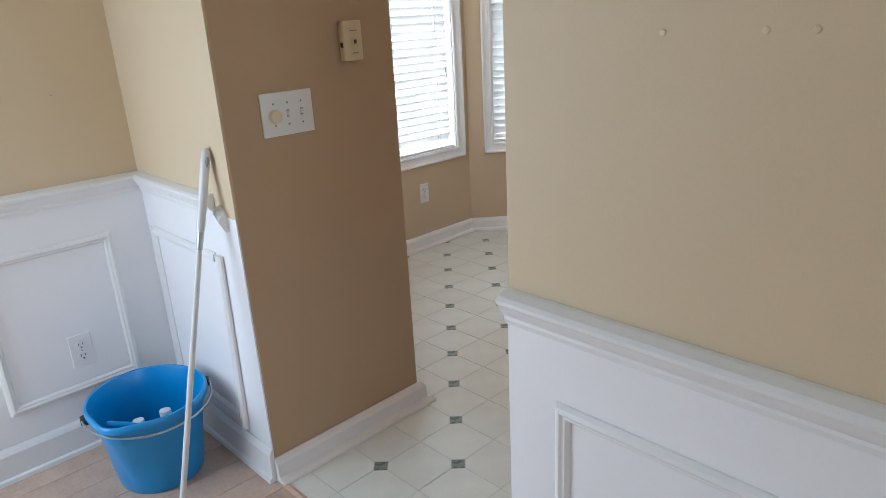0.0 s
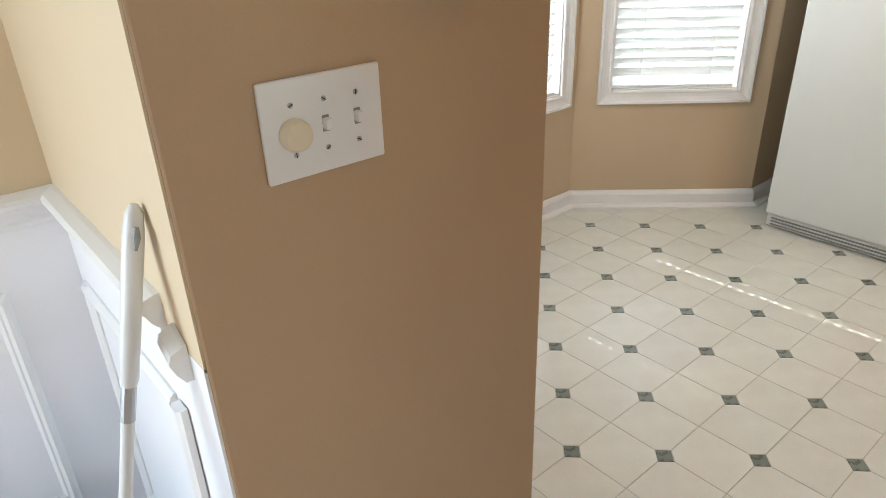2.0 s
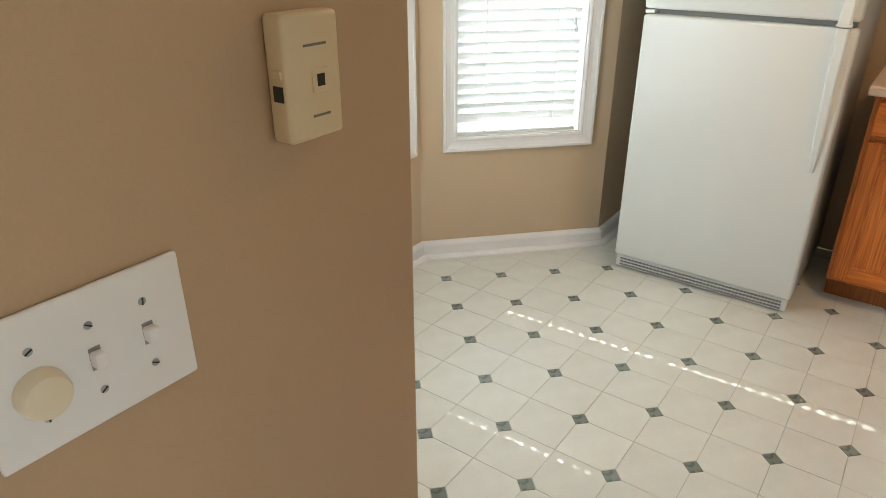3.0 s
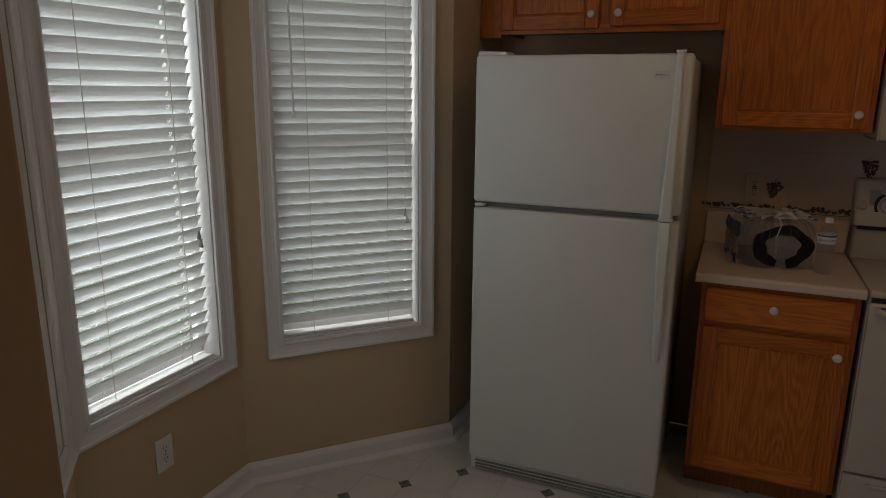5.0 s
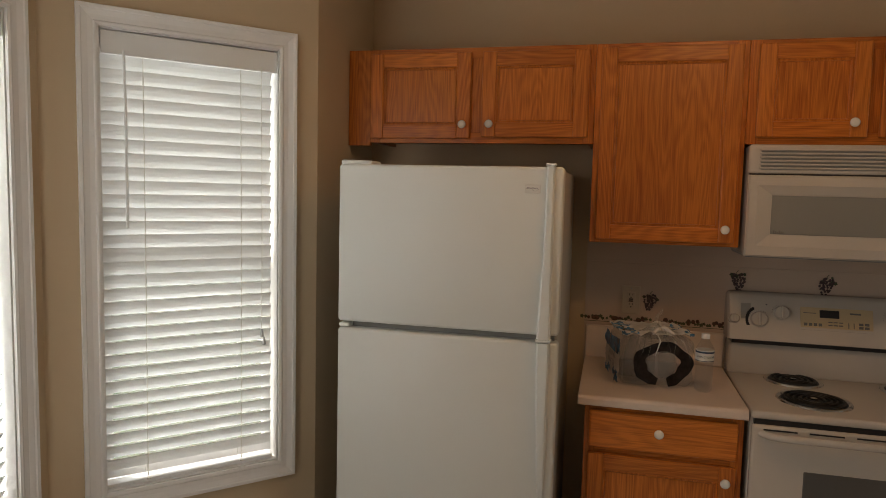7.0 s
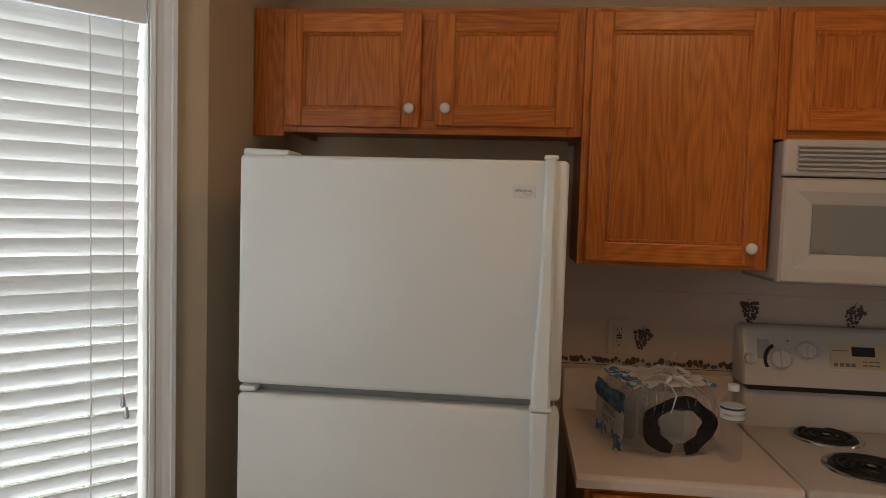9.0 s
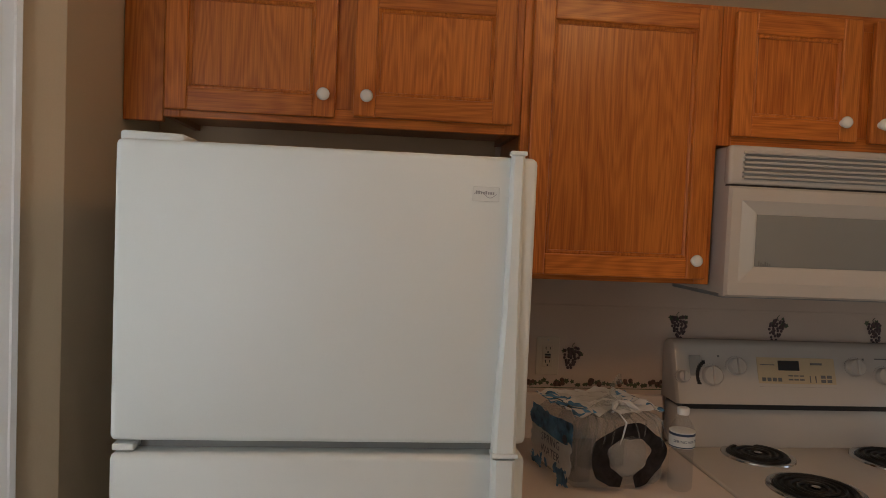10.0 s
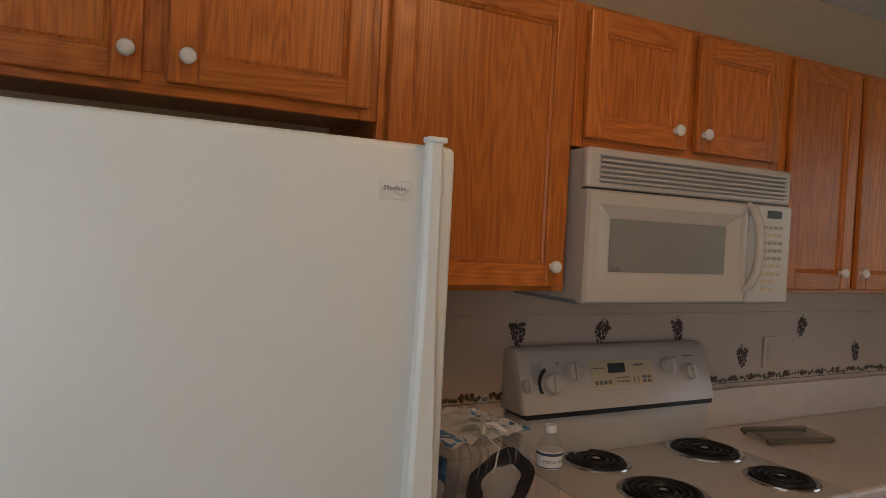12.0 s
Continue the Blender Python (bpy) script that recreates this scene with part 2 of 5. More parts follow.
# ---- small builders ----
def box(bm, x0, x1, y0, y1, z0, z1, bevel=0.0, segments=2):
    """A box in a bmesh, with its edges rounded."""
    made = bmesh.ops.create_cube(bm, size=1.0)["verts"]
    for v in made:
        v.co = Vector(((x0 + x1) / 2 + v.co.x * (x1 - x0), (y0 + y1) / 2 + v.co.y * (y1 - y0), (z0 + z1) / 2 + v.co.z * (z1 - z0)))
    if bevel:
        edges = {e for v in made for e in v.link_edges}
        bmesh.ops.bevel(bm, geom=list(edges), offset=min(bevel, 0.45 * min(x1 - x0, y1 - y0, z1 - z0)), segments=segments,
                        affect='EDGES', profile=0.5)
    return bm


def one_box(*a, **k):
    return box(bmesh.new(), *a, **k)


def lathe(profile, steps=32, bm=None, centre=(0, 0, 0), axis='z'):
    """Turns (radius, height) pairs round an axis."""
    bm = bm or bmesh.new()
    c = Vector(centre)
    rings = []
    for r, h in profile:
        ring = []
        for i in range(steps):
            a = 2 * math.pi * i / steps
            p = Vector((r * math.cos(a), r * math.sin(a), h))
            if axis == 'x':
                p = Vector((-h, p.x, p.y))
            elif axis == 'y':
                p = Vector((p.x, -h, p.y))
            ring.append(bm.verts.new(c + p))
        rings.append(ring)
    for a, b in zip(rings, rings[1:]):
        for i in range(steps):
            bm.faces.new((a[i], a[(i + 1) % steps], b[(i + 1) % steps], b[i]))
    for ring in (rings[0], rings[-1]):
        if (ring[0].co - ring[steps // 2].co).length > 1e-4:
            bm.faces.new(ring)
    bmesh.ops.recalc_face_normals(bm, faces=bm.faces)
    return bm


def tube(points, radius, sides=8, bm=None):
    """A round bar through points."""
    bm = bm or bmesh.new()
    pts = [Vector(p) for p in points]
    rings = []
    for i, p in enumerate(pts):
        d = (pts[min(i + 1, len(pts) - 1)] - pts[max(i - 1, 0)]).normalized()
        u = d.orthogonal().normalized()
        if rings:
            u = (last - d * last.dot(d)).normalized()
        last = u
        w = d.cross(u)
        rr = radius[i] if isinstance(radius, (list, tuple)) else radius
        rings.append([bm.verts.new(p + rr * (math.cos(2 * math.pi * k / sides) * u + math.sin(2 * math.pi * k / sides) * w)) for k in range(sides)])
    for a, b in zip(rings, rings[1:]):
        for i in range(sides):
            bm.faces.new((a[i], a[(i + 1) % sides], b[(i + 1) % sides], b[i]))
    bm.faces.new(rings[0])
    bm.faces.new(rings[-1])
    bmesh.ops.recalc_face_normals(bm, faces=bm.faces)
    return bm


def profile_bar(outline, a, b, out, bm=None, up=Vector((0, 0, 1)), trim_a=0.0, trim_b=0.0):
    """Sweeps a moulding's outline (depth, height) from a to b; out points from the wall; trims mitre the ends."""
    bm = bm or bmesh.new()
    a, b, out = Vector(a), Vector(b), Vector(out).normalized()
    d = (b - a).normalized()
    ra = [bm.verts.new(a + out * p + up * q + d * (trim_a * (p + 0))) for p, q in outline]
    rb = [bm.verts.new(b + out * p + up * q - d * (trim_b * (p + 0))) for p, q in outline]
    k = len(outline)
    for i in range(k):
        bm.faces.new((ra[i], ra[(i + 1) % k], rb[(i + 1) % k], rb[i]))
    bm.faces.new(ra)
    bm.faces.new(rb)
    bmesh.ops.recalc_face_normals(bm, faces=bm.faces)
    return bm


def mesh_of(name, bm, mat, smooth=False):
    me = bpy.data.meshes.new(name)
    bm.to_mesh(me)
    bm.free()
    me.materials.append(mat)
    if smooth:
        for p in me.polygons:
            p.use_smooth = True
        me.set_sharp_from_angle(angle=math.radians(40))
    return me


def part(name, bm, mat, parent=None, label="", smooth=False):
    ob = new(name, mesh_of(name, bm, mat, smooth))
    if parent is not None:
        ob.parent = parent
    return tagged(ob, label)


def thing(name, label, category, place=(0, 0, 0), turn=0.0, group="", kind=""):
    ob = new(name)
    ob.empty_display_size = 0.1
    ob.matrix_world = pose(*place, 0, 0, turn)
    return tagged(ob, label, category, group, kind)


def structure(name, bm, mat, label, category, smooth=False):
    return tagged(part(name, bm, mat, None, "", smooth), label, category, kind="structure")

# ---- the rooms ----
CEIL = 2.50
DIN_X, SOUTH_X, PILLAR_Y, PILLAR_X = 1.138, 1.155, 1.924, 1.747   # faces of the wall between dining room and kitchen
DIN_N = 2.60                                                     # dining room's back wall
EAST = 4.655                                                     # kitchen's cabinet wall
BAY_A, BAY_B = Vector((3.425, 3.222, 0)), Vector((4.07, 2.615, 0))
BAY_C, BAY_D = Vector((2.68, 3.222, 0)), Vector((2.035, 2.615, 0))
BAY_TURN = -math.degrees(math.atan2(0.607, 0.645))
OPEN_S0, OPEN_S1, OPEN_Z0, OPEN_Z1 = 0.160, 0.743, 0.575, 2.077


def wall_run(length, opening=None, thick=0.12, ext0=0.0, ext1=0.0):
    """A wall along local x, its room face at y = 0, with one opening through it."""
    bm = bmesh.new()
    if not opening:
        return box(bm, -ext0, length + ext1, 0, thick, 0, CEIL)
    s0, s1, z0, z1 = opening
    box(bm, -ext0, s0, 0, thick, 0, CEIL)
    box(bm, s1, length + ext1, 0, thick, 0, CEIL)
    box(bm, s0, s1, 0, thick, 0, z0)
    box(bm, s0, s1, 0, thick, z1, CEIL)
    return bm


def placed(ob, origin, turn):
    ob.matrix_world = pose(*origin, 0, 0, turn)
    return ob


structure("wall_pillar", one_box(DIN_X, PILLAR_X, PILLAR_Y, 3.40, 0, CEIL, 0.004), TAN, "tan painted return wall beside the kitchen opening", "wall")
structure("wall_dining_facing", one_box(DIN_X - 0.003, DIN_X, PILLAR_Y + 0.003, DIN_N, 0.86, CEIL), CREAM, "cream painted dining room wall above the chair rail", "wall")
structure("wainscot_facing", one_box(DIN_X - 0.004, DIN_X, PILLAR_Y + 0.003, DIN_N, 0, 0.865), WAINSCOT, "white painted wainscot below the chair rail", "wainscot")
bm = bmesh.new()
box(bm, -2.72, -0.95, DIN_N, DIN_N + 0.12, 0, CEIL)
box(bm, 0.18, DIN_X, DIN_N, DIN_N + 0.12, 0, CEIL)
box(bm, -0.95, 0.18, DIN_N, DIN_N + 0.12, 0, 0.42)
box(bm, -0.95, 0.18, DIN_N, DIN_N + 0.12, 2.08, CEIL)
structure("wall_dining_north", bm, CREAM, "cream painted dining room wall with a window opening", "wall")
structure("wainscot_north", one_box(0.26, DIN_X - 0.004, DIN_N - 0.004, DIN_N, 0, 0.865), WAINSCOT, "white painted wainscot with raised frames", "wainscot")
structure("wall_south", one_box(SOUTH_X, 1.275, -2.2, 0.955, 0, CEIL, 0.003), CREAM, "cream painted wall between dining room and kitchen", "wall")
structure("wall_south_facing", one_box(1.275, 1.278, -2.2, 0.952, 0, CEIL), TAN_LIT, "tan painted kitchen side of the wall, colour brightened as if lit", "wall")
structure("wainscot_south", one_box(SOUTH_X - 0.004, SOUTH_X, -2.2, 0.955, 0, 0.855), WAINSCOT, "white painted wainscot with raised frames", "wainscot")
structure("wall_header", one_box(SOUTH_X, 1.275, 0.955, PILLAR_Y, 2.10, CEIL), CREAM, "cream painted wall over the opening", "wall")
structure("wall_dining_west", one_box(-2.72, -2.60, -2.2, DIN_N, 0, CEIL), CREAM, "cream painted dining room wall", "wall")
bm = bmesh.new()
box(bm, -2.72, -0.6, -2.32, -2.2, 0, CEIL)
box(bm, 0.8, 2.0, -2.32, -2.2, 0, CEIL)
box(bm, 3.4, 4.775, -2.32, -2.2, 0, CEIL)
for a, b in ((-0.6, 0.8), (2.0, 3.4)):
    box(bm, a, b, -2.32, -2.2, 0, 0.62)
    box(bm, a, b, -2.32, -2.2, 2.16, CEIL)
structure("wall_rear", bm, CREAM, "cream painted rear wall with two added window openings", "wall")
structure("wall_east", one_box(EAST, EAST + 0.12, -2.2, 2.735, 0, CEIL), TAN_LIT, "tan painted kitchen wall behind the cabinets, colour brightened as if lit", "wall")
structure("wall_return", one_box(BAY_B.x, EAST, BAY_B.y, BAY_B.y + 0.12, 0, CEIL, 0.003), TAN_LIT, "tan painted return wall beside the refrigerator, colour brightened as if lit", "wall")
opening = (OPEN_S0, OPEN_S1, OPEN_Z0, OPEN_Z1)
bay_len = (BAY_B - BAY_A).length
placed(structure("wall_bay_right", wall_run(bay_len, opening, ext0=0.05), TAN_LIT, "tan painted angled bay wall with a window, colour brightened as if lit", "wall"), BAY_A, BAY_TURN)
C_OPEN = (0.062, 0.642, OPEN_Z0, OPEN_Z1)
placed(structure("wall_bay_centre", wall_run(BAY_A.x - BAY_C.x, C_OPEN, ext0=0.05, ext1=0.05), TAN_LIT, "tan painted bay wall with a window, colour brightened as if lit", "wall"), BAY_C, 0)
L_OPEN = (bay_len - 0.643, bay_len - 0.060, OPEN_Z0, OPEN_Z1)
placed(structure("wall_bay_left", wall_run(bay_len, L_OPEN, ext1=0.05), TAN_LIT, "tan painted angled bay wall with a window, colour brightened as if lit", "wall"), BAY_D, -BAY_TURN)
structure("wall_bay_end", one_box(PILLAR_X, BAY_D.x, BAY_D.y, BAY_D.y + 0.12, 0, CEIL), TAN_LIT, "tan painted wall beside the bay, colour brightened as if lit", "wall")
structure("ceiling", one_box(-2.72, 4.775, -2.32, 3.5, CEIL, CEIL + 0.1), CEILING, "white ceiling with a sprayed texture", "ceiling")
bm = bmesh.new()
box(bm, -60, 70, -60, 80, -0.30, -0.20)
structure("ground", bm, GRASS, "green lawn outside the bay windows", "ground")

# ---- mouldings ----
RAIL = [(0, 0), (0.009, 0), (0.012, 0.010), (0.011, 0.016), (0.020, 0.026), (0.027, 0.040), (0.033, 0.046), (0.034, 0.054), (0.028, 0.060), (0.010, 0.066), (0, 0.067)]
BASE = [(0, 0), (0.046, 0), (0.045, 0.008), (0.036, 0.017), (0.022, 0.021), (0.021, 0.064), (0.015, 0.074), (0.006, 0.083), (0, 0.083)]
BASE_HIGH = [(0, 0), (0.026, 0), (0.024, 0.014), (0.015, 0.018), (0.014, 0.095), (0.009, 0.108), (0.004, 0.116), (0, 0.116)]


def moulding(name, outline, a, b, out, label, category, trim_a=0.0, trim_b=0.0):
    return structure(name, profile_bar(outline, a, b, out, trim_a=trim_a, trim_b=trim_b), WHITE_TRIM, label, category)


rail_label = "white moulded chair rail on the dining room wall"
moulding("chair_rail_north", RAIL, (0.26, DIN_N - 0.001, 0.858), (DIN_X - 0.001, DIN_N - 0.001, 0.858), (0, -1, 0), rail_label, "chair rail", 0, 1)
moulding("chair_rail_facing", RAIL, (DIN_X - 0.001, DIN_N - 0.001, 0.858), (DIN_X - 0.001, 2.045, 0.858), (-1, 0, 0), "white moulded chair rail with a cut end near the corner", "chair rail", 1, 0)
moulding("chair_rail_south", RAIL, (SOUTH_X - 0.001, 0.956, 0.842), (SOUTH_X - 0.001, -2.2, 0.842), (-1, 0, 0), rail_label, "chair rail", 0, 0)
base_label = "white moulded baseboard at the foot of the wall"
moulding("baseboard_dining_north", BASE_HIGH, (-2.60, DIN_N - 0.005, 0), (DIN_X - 0.005, DIN_N - 0.005, 0), (0, -1, 0), base_label, "baseboard", 0, 1)
moulding("baseboard_dining_facing", BASE_HIGH, (DIN_X - 0.005, DIN_N - 0.005, 0), (DIN_X - 0.005, PILLAR_Y - 0.002, 0), (-1, 0, 0), base_label, "baseboard", 1, 0)
moulding("baseboard_south", BASE_HIGH, (SOUTH_X - 0.005, 0.957, 0), (SOUTH_X - 0.005, -2.2, 0), (-1, 0, 0), base_label, "baseboard")
moulding("baseboard_pillar", BASE, (DIN_X - 0.006, PILLAR_Y - 0.001, 0), (PILLAR_X, PILLAR_Y - 0.001, 0), (0, -1, 0), base_label, "baseboard", 0, -1)
moulding("baseboard_pillar_end", BASE, (PILLAR_X + 0.001, PILLAR_Y - 0.001, 0), (PILLAR_X + 0.001, 2.61, 0), (1, 0, 0), base_label, "baseboard", -1, 0)
t22 = math.tan(math.radians(21.7))
moulding("baseboard_bay_centre", BASE, (BAY_C.x, BAY_C.y - 0.001, 0), (BAY_A.x, BAY_A.y - 0.001, 0), (0, -1, 0), base_label, "baseboard", t22, t22)
right_out = Vector((-0.685, -0.728, 0))
moulding("baseboard_bay_right", BASE, BAY_A + right_out * 0.001, BAY_B + right_out * 0.001, right_out, base_label, "baseboard", t22, -t22)
left_out = Vector((0.685, -0.728, 0))
moulding("baseboard_bay_left", BASE, BAY_D + left_out * 0.001, BAY_C + left_out * 0.001, left_out, base_label, "baseboard", -t22, t22)
moulding("baseboard_return", BASE, (BAY_B.x, BAY_B.y - 0.001, 0), (EAST, BAY_B.y - 0.001, 0), (0, -1, 0), base_label, "baseboard", -t22, 0)


def frame_sweep(x0, x1, z0, z1, outline, bm=None):
    """A mitred frame round a rectangle: outline gives (how far outward, how far towards the room)."""
    bm = bm or bmesh.new()
    rings = []
    for sx, sz in ((-1, -1), (1, -1), (1, 1), (-1, 1)):
        rings.append([bm.verts.new(((x0 if sx < 0 else x1) + sx * o, -d, (z0 if sz < 0 else z1) + sz * o)) for o, d in outline])
    k = len(outline)
    for i in range(4):
        a, b = rings[i], rings[(i + 1) % 4]
        for j in range(k):
            bm.faces.new((a[j], a[(j + 1) % k], b[(j + 1) % k], b[j]))
    bmesh.ops.recalc_face_normals(bm, faces=bm.faces)
    return bm


PANEL_MOULD = [(0, 0), (0, 0.005), (-0.006, 0.011), (-0.014, 0.014), (-0.020, 0.010), (-0.024, 0.010), (-0.030, 0.004), (-0.030, 0)]


def wainscot_frame(name, origin, turn, x0, x1, z0, z1):
    ob = structure(name, frame_sweep(x0, x1, z0, z1, PANEL_MOULD), WHITE_TRIM, "white raised picture frame moulding on the wainscot", "moulding")
    return placed(ob, origin, turn)


wainscot_frame("trim_frame_north", (0, DIN_N - 0.004, 0), 0, 0.585, 1.005, 0.215, 0.742)
# facing wall: local x runs along -y
wainscot_frame("trim_frame_south", (SOUTH_X - 0.004, 0, 0), -90, -0.845, -0.18, 0.20, 0.722)
bm = bmesh.new()
STRIP = [(0, 0), (0.006, 0), (0.012, 0.006), (0.013, 0.016), (0.010, 0.024), (0.004, 0.030), (0, 0.030)]
profile_bar(STRIP, (DIN_X - 0.004, 2.555, 0.16), (DIN_X - 0.004, 2.555, 0.735), (-1, 0, 0), bm, up=Vector((0, -1, 0)))
profile_bar(STRIP, (DIN_X - 0.004, 2.557, 0.706), (DIN_X - 0.004, 2.088, 0.706), (-1, 0, 0), bm)
profile_bar(STRIP, (DIN_X - 0.004, 2.557, 0.155), (DIN_X - 0.004, 2.10, 0.155), (-1, 0, 0), bm)
structure("trim_frame_facing", bm, WHITE_TRIM, "white picture frame moulding with its upright come loose", "moulding")
loose = tagged(part("moulding_strip", profile_bar([(0, 0), (0.012, 0), (0.016, 0.008), (0.016, 0.022), (0.010, 0.030), (0, 0.030)], (0, 0, 0), (0, -0.018, 0.60), (-1, 0, 0), up=Vector((0, -1, 0.0))), WHITE_TRIM),
               "loose upright strip of white moulding against the wainscot", "moulding")
loose.matrix_world = pose(DIN_X - 0.006, 2.088, 0.135)

# ---- windows ----
CASING = [(-0.004, 0), (-0.004, 0.010), (0.003, 0.013), (0.007, 0.013), (0.011, 0.009), (0.026, 0.011), (0.043, 0.017), (0.046, 0.021), (0.056, 0.022), (0.058, 0.018), (0.058, 0)]


def window(name, origin, turn, op):
    s0, s1, z0, z1 = op
    w = thing(name, "white framed sash window with moulded casing in the bay", "window", kind="structure")
    placed(w, origin, turn)
    part("window_casing", frame_sweep(s0, s1, z0, z1, CASING), WHITE_TRIM, w)
    bm = frame_sweep(s0, s1, z0, z1, [(0.0, -0.002), (-0.008, -0.002), (-0.008, -0.118), (0.0, -0.118)])
    part("window_jamb", bm, WHITE_TRIM, w)
    mid = (z0 + z1) / 2
    for nm, a, b, y in (("lower_sash", z0 + 0.008, mid + 0.02, 0.088), ("upper_sash", mid - 0.02, z1 - 0.008, 0.108)):
        sash = part(nm, frame_sweep(s0 + 0.036, s1 - 0.036, a + 0.04, b - 0.04, [(0, -y + 0.012), (0.028, -y + 0.012), (0.028, -y - 0.010), (0, -y - 0.010)]), WHITE_TRIM, w)
        pane = part("pane", one_box(s0 + 0.036, s1 - 0.036, y - 0.002, y + 0.002, a + 0.04, b - 0.04), GLASS, sash)
        pane.visible_shadow = False
    return w


SLAT_W, PITCH, TILT_SLAT = 0.0508, 0.0440, math.radians(62)


def slat_mesh(length, holes):
    """One flat slat, tilted with its room edge up, with a route hole for each cord."""
    xs = [0.0]
    for h in holes:
        xs += [h - 0.006, h + 0.006]
    xs.append(length)
    ws = [-SLAT_W / 2, -0.0075, 0.0075, SLAT_W / 2]
    cells = {(i, j) for i in range(len(xs) - 1) for j in range(3) if not (i % 2 == 1 and j == 1)}
    bm = bmesh.new()
    th = 0.0028
    c, s = math.cos(TILT_SLAT), math.sin(TILT_SLAT)
    store = {}

    def v(i, j, k):
        if (i, j, k) not in store:
            w = ws[j]
            crown = 0.0022 * (1 - (2 * w / SLAT_W) ** 2)
            q = (th / 2 if k else -th / 2) + crown
            store[i, j, k] = bm.verts.new((xs[i], w * c + q * s, -w * s + q * c))
        return store[i, j, k]

    for i, j in cells:
        bm.faces.new((v(i, j, 1), v(i + 1, j, 1), v(i + 1, j + 1, 1), v(i, j + 1, 1)))
        bm.faces.new((v(i, j, 0), v(i, j + 1, 0), v(i + 1, j + 1, 0), v(i + 1, j, 0)))
        for di, dj, a, b in ((-1, 0, (i, j), (i, j + 1)), (1, 0, (i + 1, j), (i + 1, j + 1)), (0, -1, (i, j), (i + 1, j)), (0, 1, (i, j + 1), (i + 1, j + 1))):
            if (i + di, j + dj) not in cells:
                bm.faces.new((v(*a, 0), v(*b, 0), v(*b, 1), v(*a, 1)))
    bmesh.ops.recalc_face_normals(bm, faces=bm.faces)
    return mesh_of("slat", bm, SLAT)


def window_blind(origin, turn, op, cords, wand, pull, holes=None):
    s0, s1, z0, z1 = op
    b = thing("window_blind", "white faux-wood venetian blind, lowered with its slats nearly closed", "blind", group="blinds in the bay windows")
    placed(b, origin, turn)
    x0, x1 = s0 + 0.010, s1 - (0.020 if pull else 0.009)
    part("valance", one_box(s0 + 0.010, s1 - 0.010, 0.004, 0.014, z1 - 0.085, z1 - 0.012, 0.003), SLAT, b)
    part("headrail", one_box(s0 + 0.011, s1 - 0.011, 0.018, 0.068, z1 - 0.060, z1 - 0.010, 0.002), WHITE_TRIM, b)
    y = 0.044
    me = slat_mesh(x1 - x0, [h - x0 for h in (cords if holes is None else holes)])
    z = z1 - 0.104
    low = z0 + 0.044
    rnd = random.Random(int(1000 * (origin[0] + s0)))
    while z > low:
        sl = new("slat", me)
        sl.parent = b
        sl.matrix_local = pose(x0 + rnd.uniform(-0.0015, 0.0015), y, z, rnd.uniform(-1.2, 1.2), rnd.uniform(-0.08, 0.08), 0)
        z -= PITCH
    part("bottom_rail", one_box(x0, x1, y - 0.026, y + 0.026, z0 + 0.0085, z0 + 0.022, 0.003), SLAT, b)
    for k, c in enumerate(cords):
        for dy in (-0.024, 0.024):
            part("ladder_cord", tube([(c, y + dy, z0 + 0.03), (c + 0.001, y + dy, (z0 + z1) / 2), (c, y + dy, z1 - 0.06)], 0.0016, 5), CORD, b)
        tab = part("cord_button", lathe([(0.0, 0.0), (0.006, 0.001), (0.006, 0.006), (0.0, 0.007)], 10, centre=(c, y - 0.030, z0 + 0.018)), KNOB, b)
    if wand:
        part("tilt_wand", tube([(wand, 0.002, z1 - 0.07), (wand + 0.002, -0.006, z1 - 0.32), (wand + 0.003, -0.008, z1 - 0.63)], 0.0042, 8), SLAT, b)
    if pull:
        px, pz = pull
        part("pull_cord", tube([(px, 0.000, z1 - 0.07), (px + 0.001, -0.004, pz + 0.3), (px, -0.004, pz + 0.02)], 0.0013, 5), CORD, b)
        for dx, dz in ((0.0, 0.0), (0.008, -0.03)):
            part("tassel", lathe([(0.0015, 0.03), (0.004, 0.026), (0.0075, 0.004), (0.006, 0.0), (0.0, 0.0)], 10, centre=(px + dx, -0.005, pz + dz)), STEEL, b)
    return b


window("window_1", BAY_C, 0, C_OPEN)
window("window_2", BAY_A, BAY_TURN, opening)
window("window_3", BAY_D, -BAY_TURN, L_OPEN)
window_blind(BAY_C, 0, C_OPEN, (0.187, 0.518), None, (0.567, 1.04), (0.524,))
window_blind(BAY_A, BAY_TURN, opening, (0.295, 0.610), 0.237, (0.677, 1.05), ())
window_blind(BAY_D, -BAY_TURN, L_OPEN, (bay_len - 0.47, bay_len - 0.158), None, None, (bay_len - 0.150,))
# window_5 and window_6 are unseen, added to hold the rear fill lights
for nm, origin, turn, op in (("window_4", (-0.95, DIN_N, 0), 0, (0.0, 1.13, 0.42, 2.08)), ("window_5", (0.8, -2.2, 0), 180, (0.0, 1.4, 0.62, 2.16)), ("window_6", (3.4, -2.2, 0), 180, (0.0, 1.4, 0.62, 2.16))):
    w = thing(nm, "white framed window placed out of view", "window", kind="structure")
    placed(w, origin, turn)
    part("window_casing", frame_sweep(*op, CASING), WHITE_TRIM, w)
    part("pane", one_box(op[0], op[1], 0.05, 0.054, op[2], op[3]), GLASS, w).visible_shadow = False

